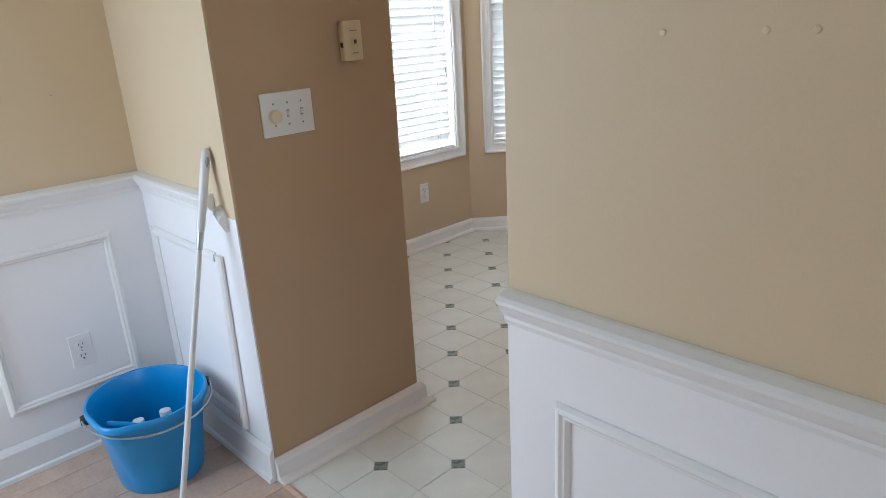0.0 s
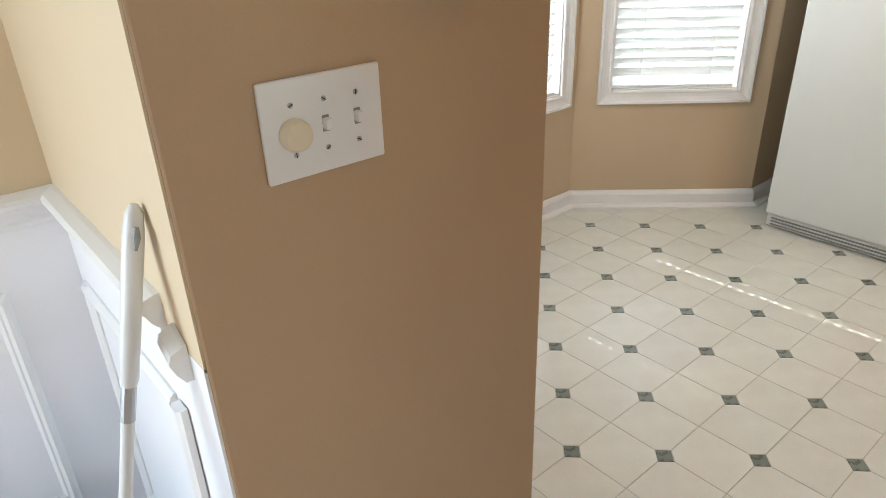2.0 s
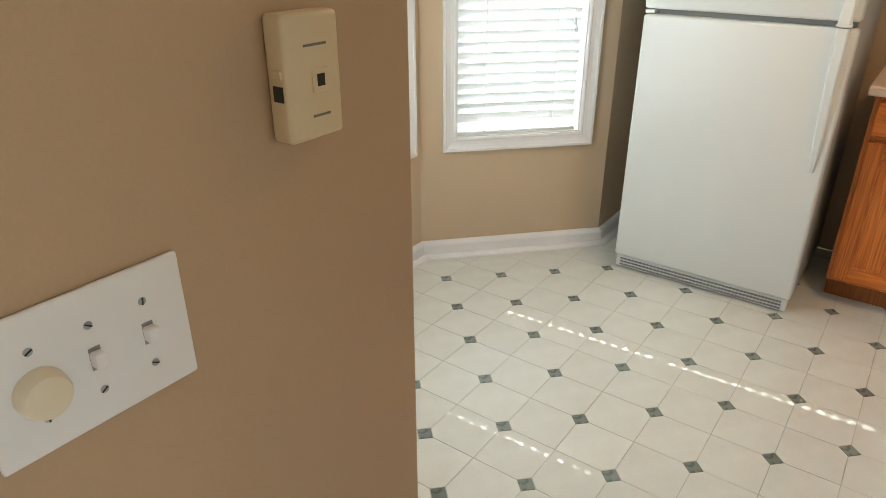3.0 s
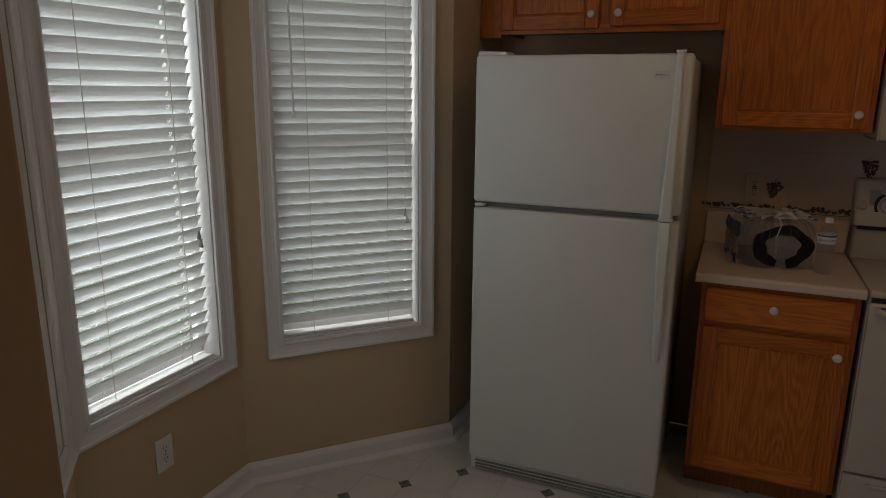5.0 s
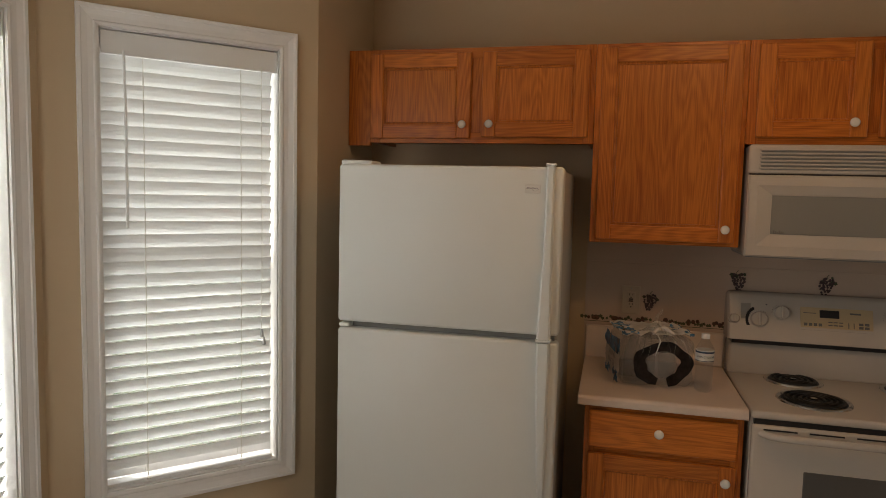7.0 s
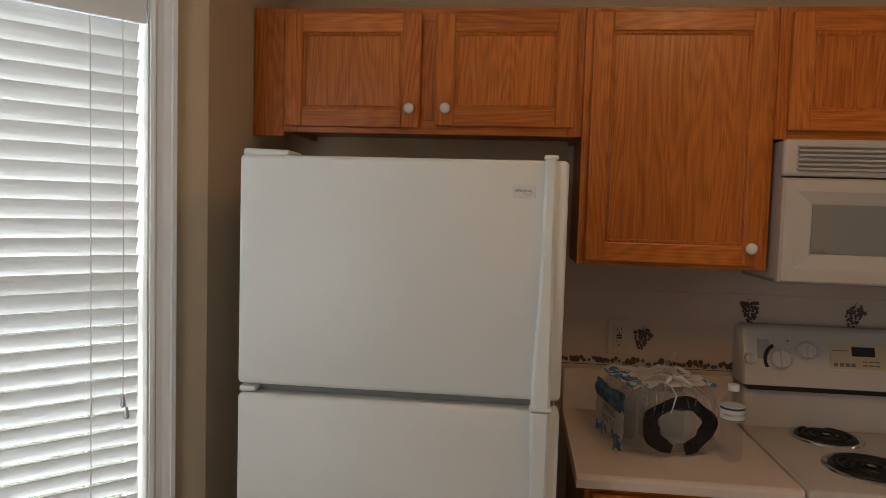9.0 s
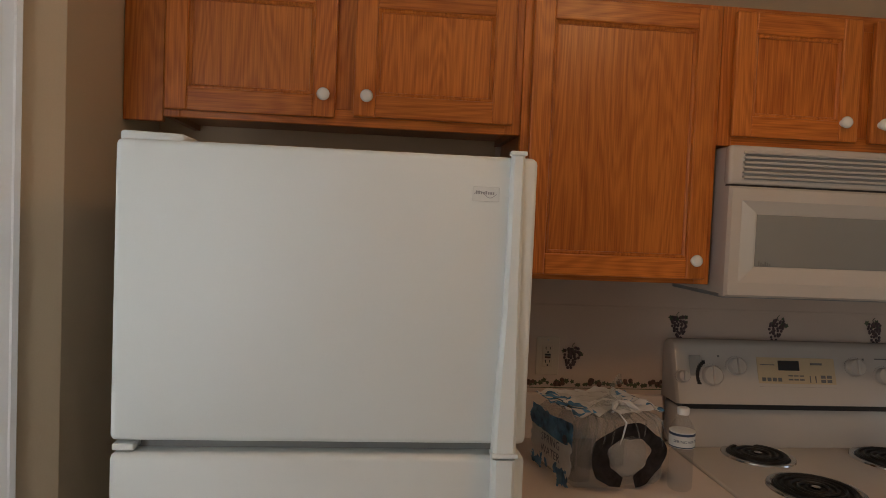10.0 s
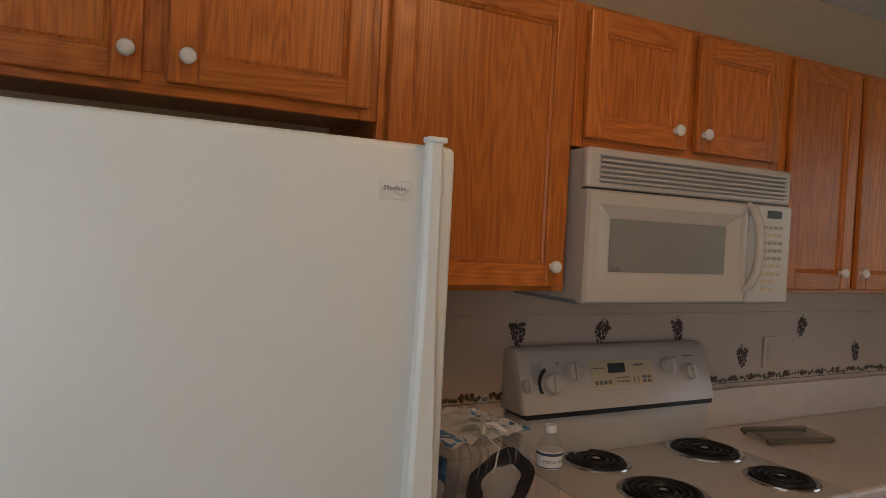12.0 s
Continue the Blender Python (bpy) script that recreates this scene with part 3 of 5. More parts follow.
# ---- kitchen: refrigerator ----
def loft(bm, sections):
    """Skins a bar through rectangular sections (z, y0, y1, x0, x1)."""
    rings = []
    for z, y0, y1, x0, x1 in sections:
        r = min(0.006, 0.3 * abs(y1 - y0), 0.3 * abs(x1 - x0))
        pts = [(x1, y0), (x0 + r, y0), (x0, y0 + r), (x0, y1 - r), (x0 + r, y1), (x1, y1)]
        rings.append([bm.verts.new((x, y, z)) for x, y in pts])
    for a, b in zip(rings, rings[1:]):
        for i in range(6):
            bm.faces.new((a[i], a[(i + 1) % 6], b[(i + 1) % 6], b[i]))
    bm.faces.new(rings[0])
    bm.faces.new(rings[-1])
    bmesh.ops.recalc_face_normals(bm, faces=bm.faces)
    return bm


def refrigerator():
    f = thing("refrigerator", "white top-freezer refrigerator with textured doors, closed", "refrigerator", (3.861, 2.064, 0))
    f.scale = (1, 1, 0.988)
    part("cabinet", one_box(0.075, 0.735, -0.362, 0.372, 0.035, 1.688, 0.008), FRIDGE_SIDE, f, "side and top panels, greyer than the white doors")
    door = part("freezer_door", one_box(0.0, 0.066, -0.370, 0.376, 1.155, 1.694, 0.012, 3), FRIDGE, f, smooth=True)
    low = part("fridge_door", one_box(0.0, 0.066, -0.370, 0.376, 0.072, 1.133, 0.012, 3), FRIDGE, f, smooth=True)
    part("door_gasket", one_box(0.060, 0.078, -0.354, 0.364, 1.160, 1.685, 0.003), GASKET, f, "grey rubber door gasket")
    part("door_gasket", one_box(0.060, 0.078, -0.354, 0.364, 0.085, 1.128, 0.003), GASKET, f, "grey rubber door gasket")
    # strip behind the doors; the gap's shade is in its colour
    part("door_gap_strip", one_box(0.040, 0.090, -0.356, 0.366, 1.126, 1.160, 0.002), GASKET, f, "grey strip coloured as the shaded gap between the doors")
    # handles run along the opening side and swell towards the gap
    bm = loft(bmesh.new(), [(1.700, -0.342, -0.318, -0.014, 0.002), (1.66, -0.342, -0.317, -0.016, 0.002), (1.50, -0.343, -0.316, -0.018, 0.002),
                            (1.40, -0.344, -0.314, -0.020, 0.002), (1.32, -0.345, -0.310, -0.024, 0.002), (1.22, -0.346, -0.306, -0.028, 0.002), (1.148, -0.346, -0.304, -0.030, 0.002)])
    part("handle", bm, FRIDGE, door, "white moulded grip", smooth=True)
    part("handle_cap", one_box(-0.018, 0.004, -0.345, -0.315, 1.696, 1.704, 0.002), FRIDGE, door)
    part("handle_foot", one_box(-0.032, 0.0, -0.350, -0.301, 1.139, 1.149, 0.003), FRIDGE, door)
    bm = loft(bmesh.new(), [(1.136, -0.346, -0.304, -0.030, 0.002), (1.05, -0.346, -0.306, -0.029, 0.002), (0.93, -0.345, -0.309, -0.026, 0.002),
                            (0.80, -0.345, -0.313, -0.022, 0.002), (0.70, -0.345, -0.317, -0.020, 0.002), (0.63, -0.342, -0.322, -0.010, 0.002), (0.615, -0.338, -0.326, -0.004, 0.002)])
    part("handle", bm, FRIDGE, low, "white moulded grip", smooth=True)
    badge = part("badge", one_box(-0.0016, 0.001, -0.299, -0.250, 1.610, 1.637, 0.0012), BADGE, door, "pale grey raised maker's badge")
    bm = tube([(-0.0022, -0.252 - 0.042 * k / 12, 1.6225 + 0.006 * math.sin(k * 0.55)) for k in range(13)], 0.0005, 5)
    part("badge_swirl", bm, BADGE_MARK, badge, "thin grey swirl on the badge")
    bm = bmesh.new()
    for k in range(8):
        tall = 0.0065 if k in (0, 1, 4) else 0.0045
        box(bm, -0.0026, -0.001, -0.2585 - 0.0044 * k, -0.2555 - 0.0044 * k, 1.6230, 1.6230 + tall)
    part("badge_mark", bm, BADGE_MARK, badge, "dark grey bars on the badge")
    # hinge cover on the far top corner
    bm = one_box(0.010, 0.105, 0.262, 0.372, 1.690, 1.709, 0.007, 3)
    for v in bm.verts:
        if v.co.z > 1.70:
            v.co.z -= 0.05 * max(0.0, 0.32 - v.co.y)
    part("hinge_cover", bm, FRIDGE, f, "white plastic hinge cover", True)
    part("hinge_screw", lathe([(0.006, 1.705), (0.006, 1.7105), (0.0, 1.711)], 12, centre=(0.055, 0.345, 0)), STEEL, f)
    part("middle_hinge", one_box(0.004, 0.05, 0.334, 0.372, 1.1365, 1.149, 0.003), FRIDGE, f, "white hinge between the doors")
    grille = part("base_grille", one_box(0.018, 0.060, -0.360, 0.370, 0.010, 0.066, 0.004), FRIDGE, f)
    for k in range(3):
        part("louvre", one_box(0.010, 0.020, -0.340, 0.350, 0.020 + 0.015 * k, 0.0245 + 0.015 * k, 0.0015), GASKET, grille, "grey louvre slot")
    for y in (-0.33, 0.33):
        part("foot", lathe([(0.018, 0.0), (0.018, 0.02), (0.010, 0.036)], 14, centre=(0.12, y, 0)), BLACK, f)
        part("foot", lathe([(0.018, 0.0), (0.018, 0.02), (0.010, 0.036)], 14, centre=(0.66, y, 0)), BLACK, f)
    return f


refrigerator()

# ---- oak cabinets ----
FACE = 4.370          # face frames of the wall cabinets
KNOB_PROFILE = [(0.0, 0.0275), (0.008, 0.027), (0.0135, 0.0245), (0.016, 0.020), (0.0155, 0.016), (0.011, 0.0125), (0.0075, 0.010), (0.0065, 0.004), (0.009, 0.0), (0.0, 0.0)]


def knob(parent, x, y, z):
    part("knob", lathe(KNOB_PROFILE, 20, centre=(x, y, z), axis='x'), KNOB, parent, "white ceramic knob", smooth=True)


def oak_door(parent, x, y0, y1, z0, z1, stile=0.055, at=None, name="door", solid=False):
    """A frame and panel door in the plane x (its back); y0 < y1; front towards -x."""
    th = 0.020
    if solid:
        bm = one_box(x - th, x, y0, y1, z0, z1, 0.007, 3)
        d = part(name, bm, OAK_H, parent)
        if at:
            knob(d, x - th, *at)
        return d
    d = part(name, one_box(x - 0.008, x - 0.003, y0 + stile - 0.010, y1 - stile + 0.010, z0 + stile - 0.010, z1 - stile + 0.010), OAK_V, parent)
    for a, b in ((y0, y0 + stile), (y1 - stile, y1)):
        part("stile", one_box(x - th, x - 0.001, a, b, z0, z1, 0.0045, 2), OAK_V, d)
    for a, b in ((z0, z0 + stile), (z1 - stile, z1)):
        part("rail", one_box(x - th + 0.0005, x - 0.001, y0 + stile - 0.001, y1 - stile + 0.001, a, b, 0.0035, 2), OAK_H, d)
    # bead round the panel
    q = [(0.0, 0.0), (0.0, 0.0065), (-0.004, 0.008), (-0.009, 0.004), (-0.010, 0.0)]
    bm = bmesh.new()
    rings = []
    for sy, sz in ((-1, -1), (1, -1), (1, 1), (-1, 1)):
        yy = (y0 + stile) if sy < 0 else (y1 - stile)
        zz = (z0 + stile) if sz < 0 else (z1 - stile)
        rings.append([bm.verts.new((x - 0.008 - dd, yy + sy * o, zz + sz * o)) for o, dd in q])
    for i in range(4):
        a, b = rings[i], rings[(i + 1) % 4]
        for j in range(5):
            bm.faces.new((a[j], a[(j + 1) % 5], b[(j + 1) % 5], b[j]))
    bmesh.ops.recalc_face_normals(bm, faces=bm.faces)
    part("panel_bead", bm, OAK_V, d)
    if at:
        knob(d, x - th, *at)
    return d


def wall_cabinet(label, y0, y1, z0, z1, doors, group="oak wall cabinets"):
    c = thing("wall_cabinet", label, "cabinet", (FACE, (y0 + y1) / 2, z0), group=group)
    o = Vector((FACE, (y0 + y1) / 2, z0))
    ly0, ly1, h = y0 - o.y, y1 - o.y, z1 - z0
    bm = bmesh.new()
    box(bm, 0.020, 0.283, ly0 + 0.001, ly0 + 0.017, 0.0, h)
    box(bm, 0.020, 0.283, ly1 - 0.017, ly1 - 0.001, 0.0, h)
    box(bm, 0.020, 0.283, ly0 + 0.017, ly1 - 0.017, 0.016, 0.030)
    box(bm, 0.020, 0.283, ly0 + 0.017, ly1 - 0.017, h - 0.016, h)
    part("carcass", bm, OAK_SHADED, c, "oak veneer box")
    for a, b in ((ly0, ly0 + 0.040), (ly1 - 0.040, ly1)):
        part("frame_stile", one_box(0, 0.020, a, b, 0, h, 0.0015, 1), OAK_V, c)
    for a, b in ((0.0, 0.040), (h - 0.040, h)):
        part("frame_rail", one_box(0.0006, 0.020, ly0 + 0.040, ly1 - 0.040, a, b, 0.0015, 1), OAK_H, c)
    if len(doors) > 1:
        m = (doors[0][0] + doors[1][1]) / 2 - o.y
        part("frame_stile", one_box(0, 0.020, m - 0.034, m + 0.034, 0.040, h - 0.040, 0.0015, 1), OAK_V, c)
    for a, b, za, zb, ky, kz in doors:
        oak_door(c, -0.001, a - o.y, b - o.y, za - z0, zb - z0, at=(ky - o.y, kz - z0))
    return c


ZTOP = 2.150
fc = wall_cabinet("honey oak wall cabinet with two doors above the refrigerator", 1.628, 2.518, 1.781, ZTOP,
                  [(2.101, 2.513, 1.797, 2.130, 2.129, 1.851), (1.650, 2.056, 1.804, 2.130, 2.023, 1.853)])
part("filler_strip", one_box(-0.001, 0.020, 2.5185 - 2.073, 2.613 - 2.073, -0.012, ZTOP - 1.781, 0.0015, 1), OAK_V, fc)
wall_cabinet("tall honey oak wall cabinet with one door beside the microwave", 1.097, 1.627, 1.412, ZTOP, [(1.116, 1.606, 1.426, 2.134, 1.151, 1.476)])
wall_cabinet("short honey oak wall cabinet above the microwave", 0.301, 1.096, 1.784, ZTOP,
             [(0.713, 1.066, 1.808, 2.134, 0.759, 1.858), (0.325, 0.676, 1.808, 2.134, 0.650, 1.858)])
wall_cabinet("honey oak wall cabinet with two doors over the counter", -0.485, 0.300, 1.410, ZTOP,
             [(-0.068, 0.270, 1.424, 2.134, -0.008, 1.480), (-0.450, -0.098, 1.424, 2.134, -0.120, 1.480)])
wall_cabinet("honey oak wall cabinet with two doors over the counter", -1.30, -0.486, 1.410, ZTOP,
             [(-0.885, -0.510, 1.424, 2.134, -0.862, 1.482), (-1.280, -0.915, 1.424, 2.134, -0.940, 1.482)])

BASE_X = 4.092


def base_cabinet(label, y0, y1, drawer=True, ky=None):
    c = thing("base_cabinet", label, "cabinet", (BASE_X, (y0 + y1) / 2, 0), group="oak base cabinets")
    m = (y0 + y1) / 2
    ly0, ly1 = y0 - m, y1 - m
    bm = bmesh.new()
    box(bm, 0.020, 0.555, ly0 + 0.001, ly1 - 0.001, 0.105, 0.870)
    part("carcass", bm, OAK_SHADED, c, "oak veneer box")
    part("toe_kick", one_box(0.085, 0.55, ly0 + 0.002, ly1 - 0.002, 0.0, 0.105), OAK_SHADED, c, "recessed oak toe kick, its colour darkened for shade")
    for a, b in ((ly0, ly0 + 0.036), (ly1 - 0.036, ly1)):
        part("frame_stile", one_box(0, 0.020, a, b, 0.105, 0.870, 0.0015, 1), OAK_V, c)
    for a, b in ((0.105, 0.135), (0.690, 0.730), (0.842, 0.870)):
        part("frame_rail", one_box(0.0006, 0.020, ly0 + 0.036, ly1 - 0.036, a, b, 0.0015, 1), OAK_H, c)
    oak_door(c, -0.001, ly0 + 0.018, ly1 - 0.016, 0.722, 0.852, at=((1.361 - m) if ky else 0.0, 0.795), name="drawer_front", solid=True)
    oak_door(c, -0.001, ly0 + 0.018, ly1 - 0.016, 0.122, 0.700, at=((ky or y0 + 0.05) - m, 0.652))
    return c


base_cabinet("honey oak base cabinet with a drawer and a door", 1.092, 1.608, ky=1.146)
for a, b in ((-0.20, 0.322), (-0.74, -0.202), (-1.30, -0.742)):
    base_cabinet("honey oak base cabinet with a drawer and a door", a, b)


def countertop(y0, y1, label):
    c = thing("countertop", label, "countertop", (4.055, (y0 + y1) / 2, 0.870))
    m = (y0 + y1) / 2
    bm = bmesh.new()
    pts = [(0, 0.006), (0.002, 0.002), (0.008, 0), (0.597, 0), (0.597, 0.035), (0.012, 0.035), (0.004, 0.031), (0, 0.024)]
    r0 = [bm.verts.new((x, y0 - m, z)) for x, z in pts]
    r1 = [bm.verts.new((x, y1 - m, z)) for x, z in pts]
    for i in range(8):
        bm.faces.new((r0[i], r0[(i + 1) % 8], r1[(i + 1) % 8], r1[i]))
    bm.faces.new(r0)
    bm.faces.new(r1)
    bmesh.ops.recalc_face_normals(bm, faces=bm.faces)
    part("slab", bm, LAMINATE, c)
    part("upstand", one_box(0.574, 0.5945, y0 - m, y1 - m, 0.0355, 0.172, 0.004), LAMINATE, c)
    return c


countertop(1.086, 1.632, "pale laminate countertop with an upstand beside the range")
countertop(-1.30, 0.326, "pale laminate countertop with an upstand")

# ---- backsplash with printed fruit ----
splash = structure("backsplash", one_box(EAST - 0.005, EAST, -1.30, 1.641, 0.89, 1.310), SPLASH, "cream backsplash board printed with grape clusters", "backsplash")
part("upper_board", one_box(EAST - 0.0055, EAST, -1.30, 1.641, 1.3125, 1.80), SPLASH, splash)
part("joint_strip", one_box(EAST - 0.0075, EAST - 0.004, -1.30, 1.641, 1.308, 1.3145, 0.001, 1), SPLASH, splash)


def disc(bm, x, y, z, r, bulge=0.0016, n=9):
    c = bm.verts.new((x - bulge, y, z))
    ring = [bm.verts.new((x, y + r * math.cos(2 * math.pi * k / n), z + r * math.sin(2 * math.pi * k / n))) for k in range(n)]
    for k in range(n):
        bm.faces.new((c, ring[k], ring[(k + 1) % n]))


def leaf(bm, x, y, z, r, turn):
    pts = []
    for k in range(10):
        a = 2 * math.pi * k / 10
        q = r * (1.0 if k % 2 == 0 else 0.62)
        pts.append(bm.verts.new((x, y + q * math.cos(a + turn), z + q * math.sin(a + turn))))
    bm.faces.new(pts)


def grape_cluster(y, z, seed, x=EAST - 0.0068):
    """A printed bunch: a wide, loose top with leaves, narrowing to one side."""
    g = random.Random(seed)
    lean = 0.010 * (1 if seed % 2 else -1)
    bm = bmesh.new()
    for row, n in enumerate((4, 5, 5, 5, 4, 4, 3, 2)):
        for k in range(n):
            disc(bm, x - 0.0003 * (k % 3), y + (k - (n - 1) / 2) * 0.0104 + g.uniform(-0.0035, 0.0035) - lean * row / 7, z + 0.024 - row * 0.0085 + g.uniform(-0.003, 0.003), g.uniform(0.0042, 0.0058))
    t = part("grape_print", bm, GRAPE, splash, "dark printed grape cluster")
    bm = bmesh.new()
    for k in range(7):
        leaf(bm, x + 0.0004, y + g.uniform(-0.030, 0.030), z + g.uniform(0.004, 0.030), g.uniform(0.006, 0.010), g.uniform(0, 6))
    part("leaves", bm, LEAF, t)
    part("stem", tube([(x, y, z + 0.024), (x, y + 0.004, z + 0.034), (x, y - 0.003, z + 0.042)], 0.0012, 5), LEAF, t)
    return t


for k, (y, z) in enumerate([(1.046, 1.259), (0.716, 1.259), (0.393, 1.259), (1.373, 1.155), (0.064, 1.153), (-0.271, 1.257), (-0.612, 1.147), (-0.945, 1.257)]):
    grape_cluster(y, z, 3 * k + 1)


def fruit_motif(y, z, seed, x=EAST - 0.0068):
    g = random.Random(seed)
    bm = bmesh.new()
    for k in range(5):
        disc(bm, x - 0.0005, y + g.uniform(-0.020, 0.020), z + g.uniform(-0.004, 0.011), g.uniform(0.006, 0.009))
    t = part("fruit_print", bm, FRUIT, splash, "printed fruit and leaf border")
    bm = bmesh.new()
    for k in range(8):
        leaf(bm, x + 0.0006, y + (k - 3.5) * 0.0125 + g.uniform(-0.004, 0.004), z + g.uniform(-0.006, 0.008), g.uniform(0.006, 0.010), g.uniform(0, 6))
    part("leaves", bm, LEAF, t)


for k in range(28):
    y = 1.605 - k * 0.100
    if 0.36 < y < 1.05 or y < -1.25:
        continue
    fruit_motif(y, 1.072, 50 + k)
part("border_line", one_box(EAST - 0.0065, EAST - 0.004, -1.30, 1.64, 1.0562, 1.0582), LEAF, splash)

# ---- range ----
def panel_matrix():
    """The slanted control panel's frame: u to the right (-y), v up the slope, w towards the room."""
    foot, top = Vector((4.535, 0.704, 1.048)), Vector((4.585, 0.704, 1.210))
    v = (top - foot).normalized()
    u = Vector((0, -1, 0))
    w = u.cross(v)
    m = Matrix((u, v, w)).transposed().to_4x4()
    m.translation = foot
    return m


def kitchen_range():
    r = thing("kitchen_range", "white electric range with four coil burners and a control backguard", "stove", (4.06, 0.704, 0))
    inv = Matrix.Translation((-4.06, -0.704, 0))
    part("body", one_box(0.012, 0.575, -0.374, 0.374, 0.06, 0.885, 0.006), APPLIANCE, r)
    part("base_plinth", one_box(0.05, 0.56, -0.365, 0.365, 0.0, 0.06), BLACK, r)
    part("cooktop", one_box(-0.010, 0.560, -0.376, 0.376, 0.882, 0.909, 0.010, 3), APPLIANCE, r, smooth=True)
    part("riser", one_box(0.492, 0.585, -0.374, 0.374, 0.904, 1.032, 0.010, 3), APPLIANCE, r, smooth=True)
    # solid black strip gives the gap under the panel its shade
    part("gap_strip", one_box(0.4745, 0.580, -0.368, 0.368, 1.030, 1.0455), BLACK, r, "black strip coloured as the shaded gap under the control panel")
    # backguard
    bm = bmesh.new()
    pts = [(0.470, 1.046), (0.474, 1.044), (0.588, 1.044), (0.588, 1.216), (0.575, 1.223), (0.552, 1.223), (0.535, 1.218), (0.526, 1.209)]
    rings = []
    for y, g in ((-0.382, 0.010), (-0.376, 0.002), (-0.366, 0.0), (0.366, 0.0), (0.376, 0.002), (0.382, 0.010)):
        rings.append([bm.verts.new((x + (g if x < 0.56 else 0), y, z - (g if z > 1.19 else 0))) for x, z in pts])
    for a, b in zip(rings, rings[1:]):
        for i in range(8):
            bm.faces.new((a[i], a[(i + 1) % 8], b[(i + 1) % 8], b[i]))
    bm.faces.new(rings[0])
    bm.faces.new(rings[-1])
    bmesh.ops.recalc_face_normals(bm, faces=bm.faces)
    guard = part("backguard", bm, APPLIANCE, r, smooth=True)
    pm = inv @ panel_matrix()

    def on_panel(name, bm, mat, label="", smooth=False, parent=guard):
        bm.transform(pm @ Matrix.Translation((-0.038, 0, 0)) @ Matrix.Diagonal((1, 0.92, 1, 1)))
        bmesh.ops.recalc_face_normals(bm, faces=bm.faces)
        return part(name, bm, mat, parent, label, smooth)

    on_panel("control_film", one_box(-0.085, 0.165, 0.055, 0.150, 0.0005, 0.0022, 0.001, 1), BEIGE, "beige control film with printed keys")
    on_panel("display", one_box(-0.018, 0.050, 0.108, 0.140, 0.001, 0.0035, 0.001, 1), BLACK, "black clock display")
    bm = bmesh.new()
    for k in range(4):
        box(bm, -0.073 + 0.017 * k, -0.061 + 0.017 * k, 0.072, 0.084, 0.0015, 0.0030)
    for k in range(3):
        box(bm, 0.012 + 0.018 * k, 0.026 + 0.018 * k, 0.076, 0.081, 0.0015, 0.0030)
        box(bm, 0.012 + 0.018 * k, 0.026 + 0.018 * k, 0.089, 0.093, 0.0015, 0.0030)
    for k in range(2):
        box(bm, 0.080 + 0.018 * k, 0.083 + 0.018 * k, 0.070, 0.092, 0.0015, 0.0030)
        box(bm, 0.116 + 0.020 * k, 0.131 + 0.020 * k, 0.070, 0.080, 0.0015, 0.0030)
        box(bm, 0.116 + 0.020 * k, 0.131 + 0.020 * k, 0.084, 0.094, 0.0015, 0.0030)
    box(bm, -0.075, -0.030, 0.124, 0.127, 0.0015, 0.0030)
    box(bm, 0.086, 0.124, 0.127, 0.134, 0.0015, 0.0030)
    box(bm, -0.083, 0.163, 0.0535, 0.0548, 0.0005, 0.0025)
    on_panel("printed_key", bm, INK, "printed keys and bars")
    bm = bmesh.new()
    box(bm, 0.022, 0.072, 0.030, 0.035, 0.0004, 0.0012)
    box(bm, -0.186, -0.158, 0.020, 0.023, 0.0004, 0.0012)
    box(bm, 0.232, 0.262, 0.026, 0.029, 0.0004, 0.0012)
    box(bm, 0.300, 0.345, 0.150, 0.154, 0.0004, 0.0012)
    for u, v in ((-0.205, 0.150), (0.262, 0.150), (-0.150, 0.045), (0.225, 0.052), (0.318, 0.036), (-0.225, 0.028)):
        box(bm, u - 0.003, u + 0.003, v - 0.003, v + 0.003, 0.0004, 0.0014)
    on_panel("printed_mark", bm, INK, "small printed marks")
    on_panel("dial_plate", one_box(-0.298, -0.262, 0.018, 0.152, 0.0004, 0.0016, 0.0005, 1), material("grey_dial_plate", (0.36, 0.34, 0.31), 0.4), "grey oven dial plate")
    bm = bmesh.new()
    for k in range(14):
        a = math.radians(120 + k * 9)
        box(bm, -0.232 + 0.044 * math.cos(a) - 0.005, -0.232 + 0.044 * math.cos(a) + 0.005, 0.084 + 0.052 * math.sin(a) - 0.006, 0.084 + 0.052 * math.sin(a) + 0.006, 0.0010 + 0.00004 * k, 0.0024)
    on_panel("dial_scale", bm, BLACK, "black curved dial scale")
    for u, v, rad in ((-0.322, 0.083, 0.019), (-0.232, 0.086, 0.032), (-0.152, 0.118, 0.028), (0.232, 0.122, 0.028), (0.322, 0.096, 0.028)):
        bm = lathe([(rad * 1.12, 0.0), (rad * 1.12, 0.003), (rad, 0.004), (rad * 0.95, 0.016), (rad * 0.86, 0.019), (0.0, 0.0195)], 28)
        bm.transform(Matrix.Translation((u, v, 0.0005)))
        kn = on_panel("control_knob", bm, APPLIANCE, "white ribbed control knob", True)
        bm = one_box(-0.0045, 0.0045, -rad * 0.92, rad * 0.92, 0.016, 0.027, 0.003)
        bm.transform(Matrix.Translation((u, v, 0.0005)))
        on_panel("knob_grip", bm, APPLIANCE, "", False, kn)
        bm = bmesh.new()
        for k in range(22):
            a = math.radians(40 + k * 13)
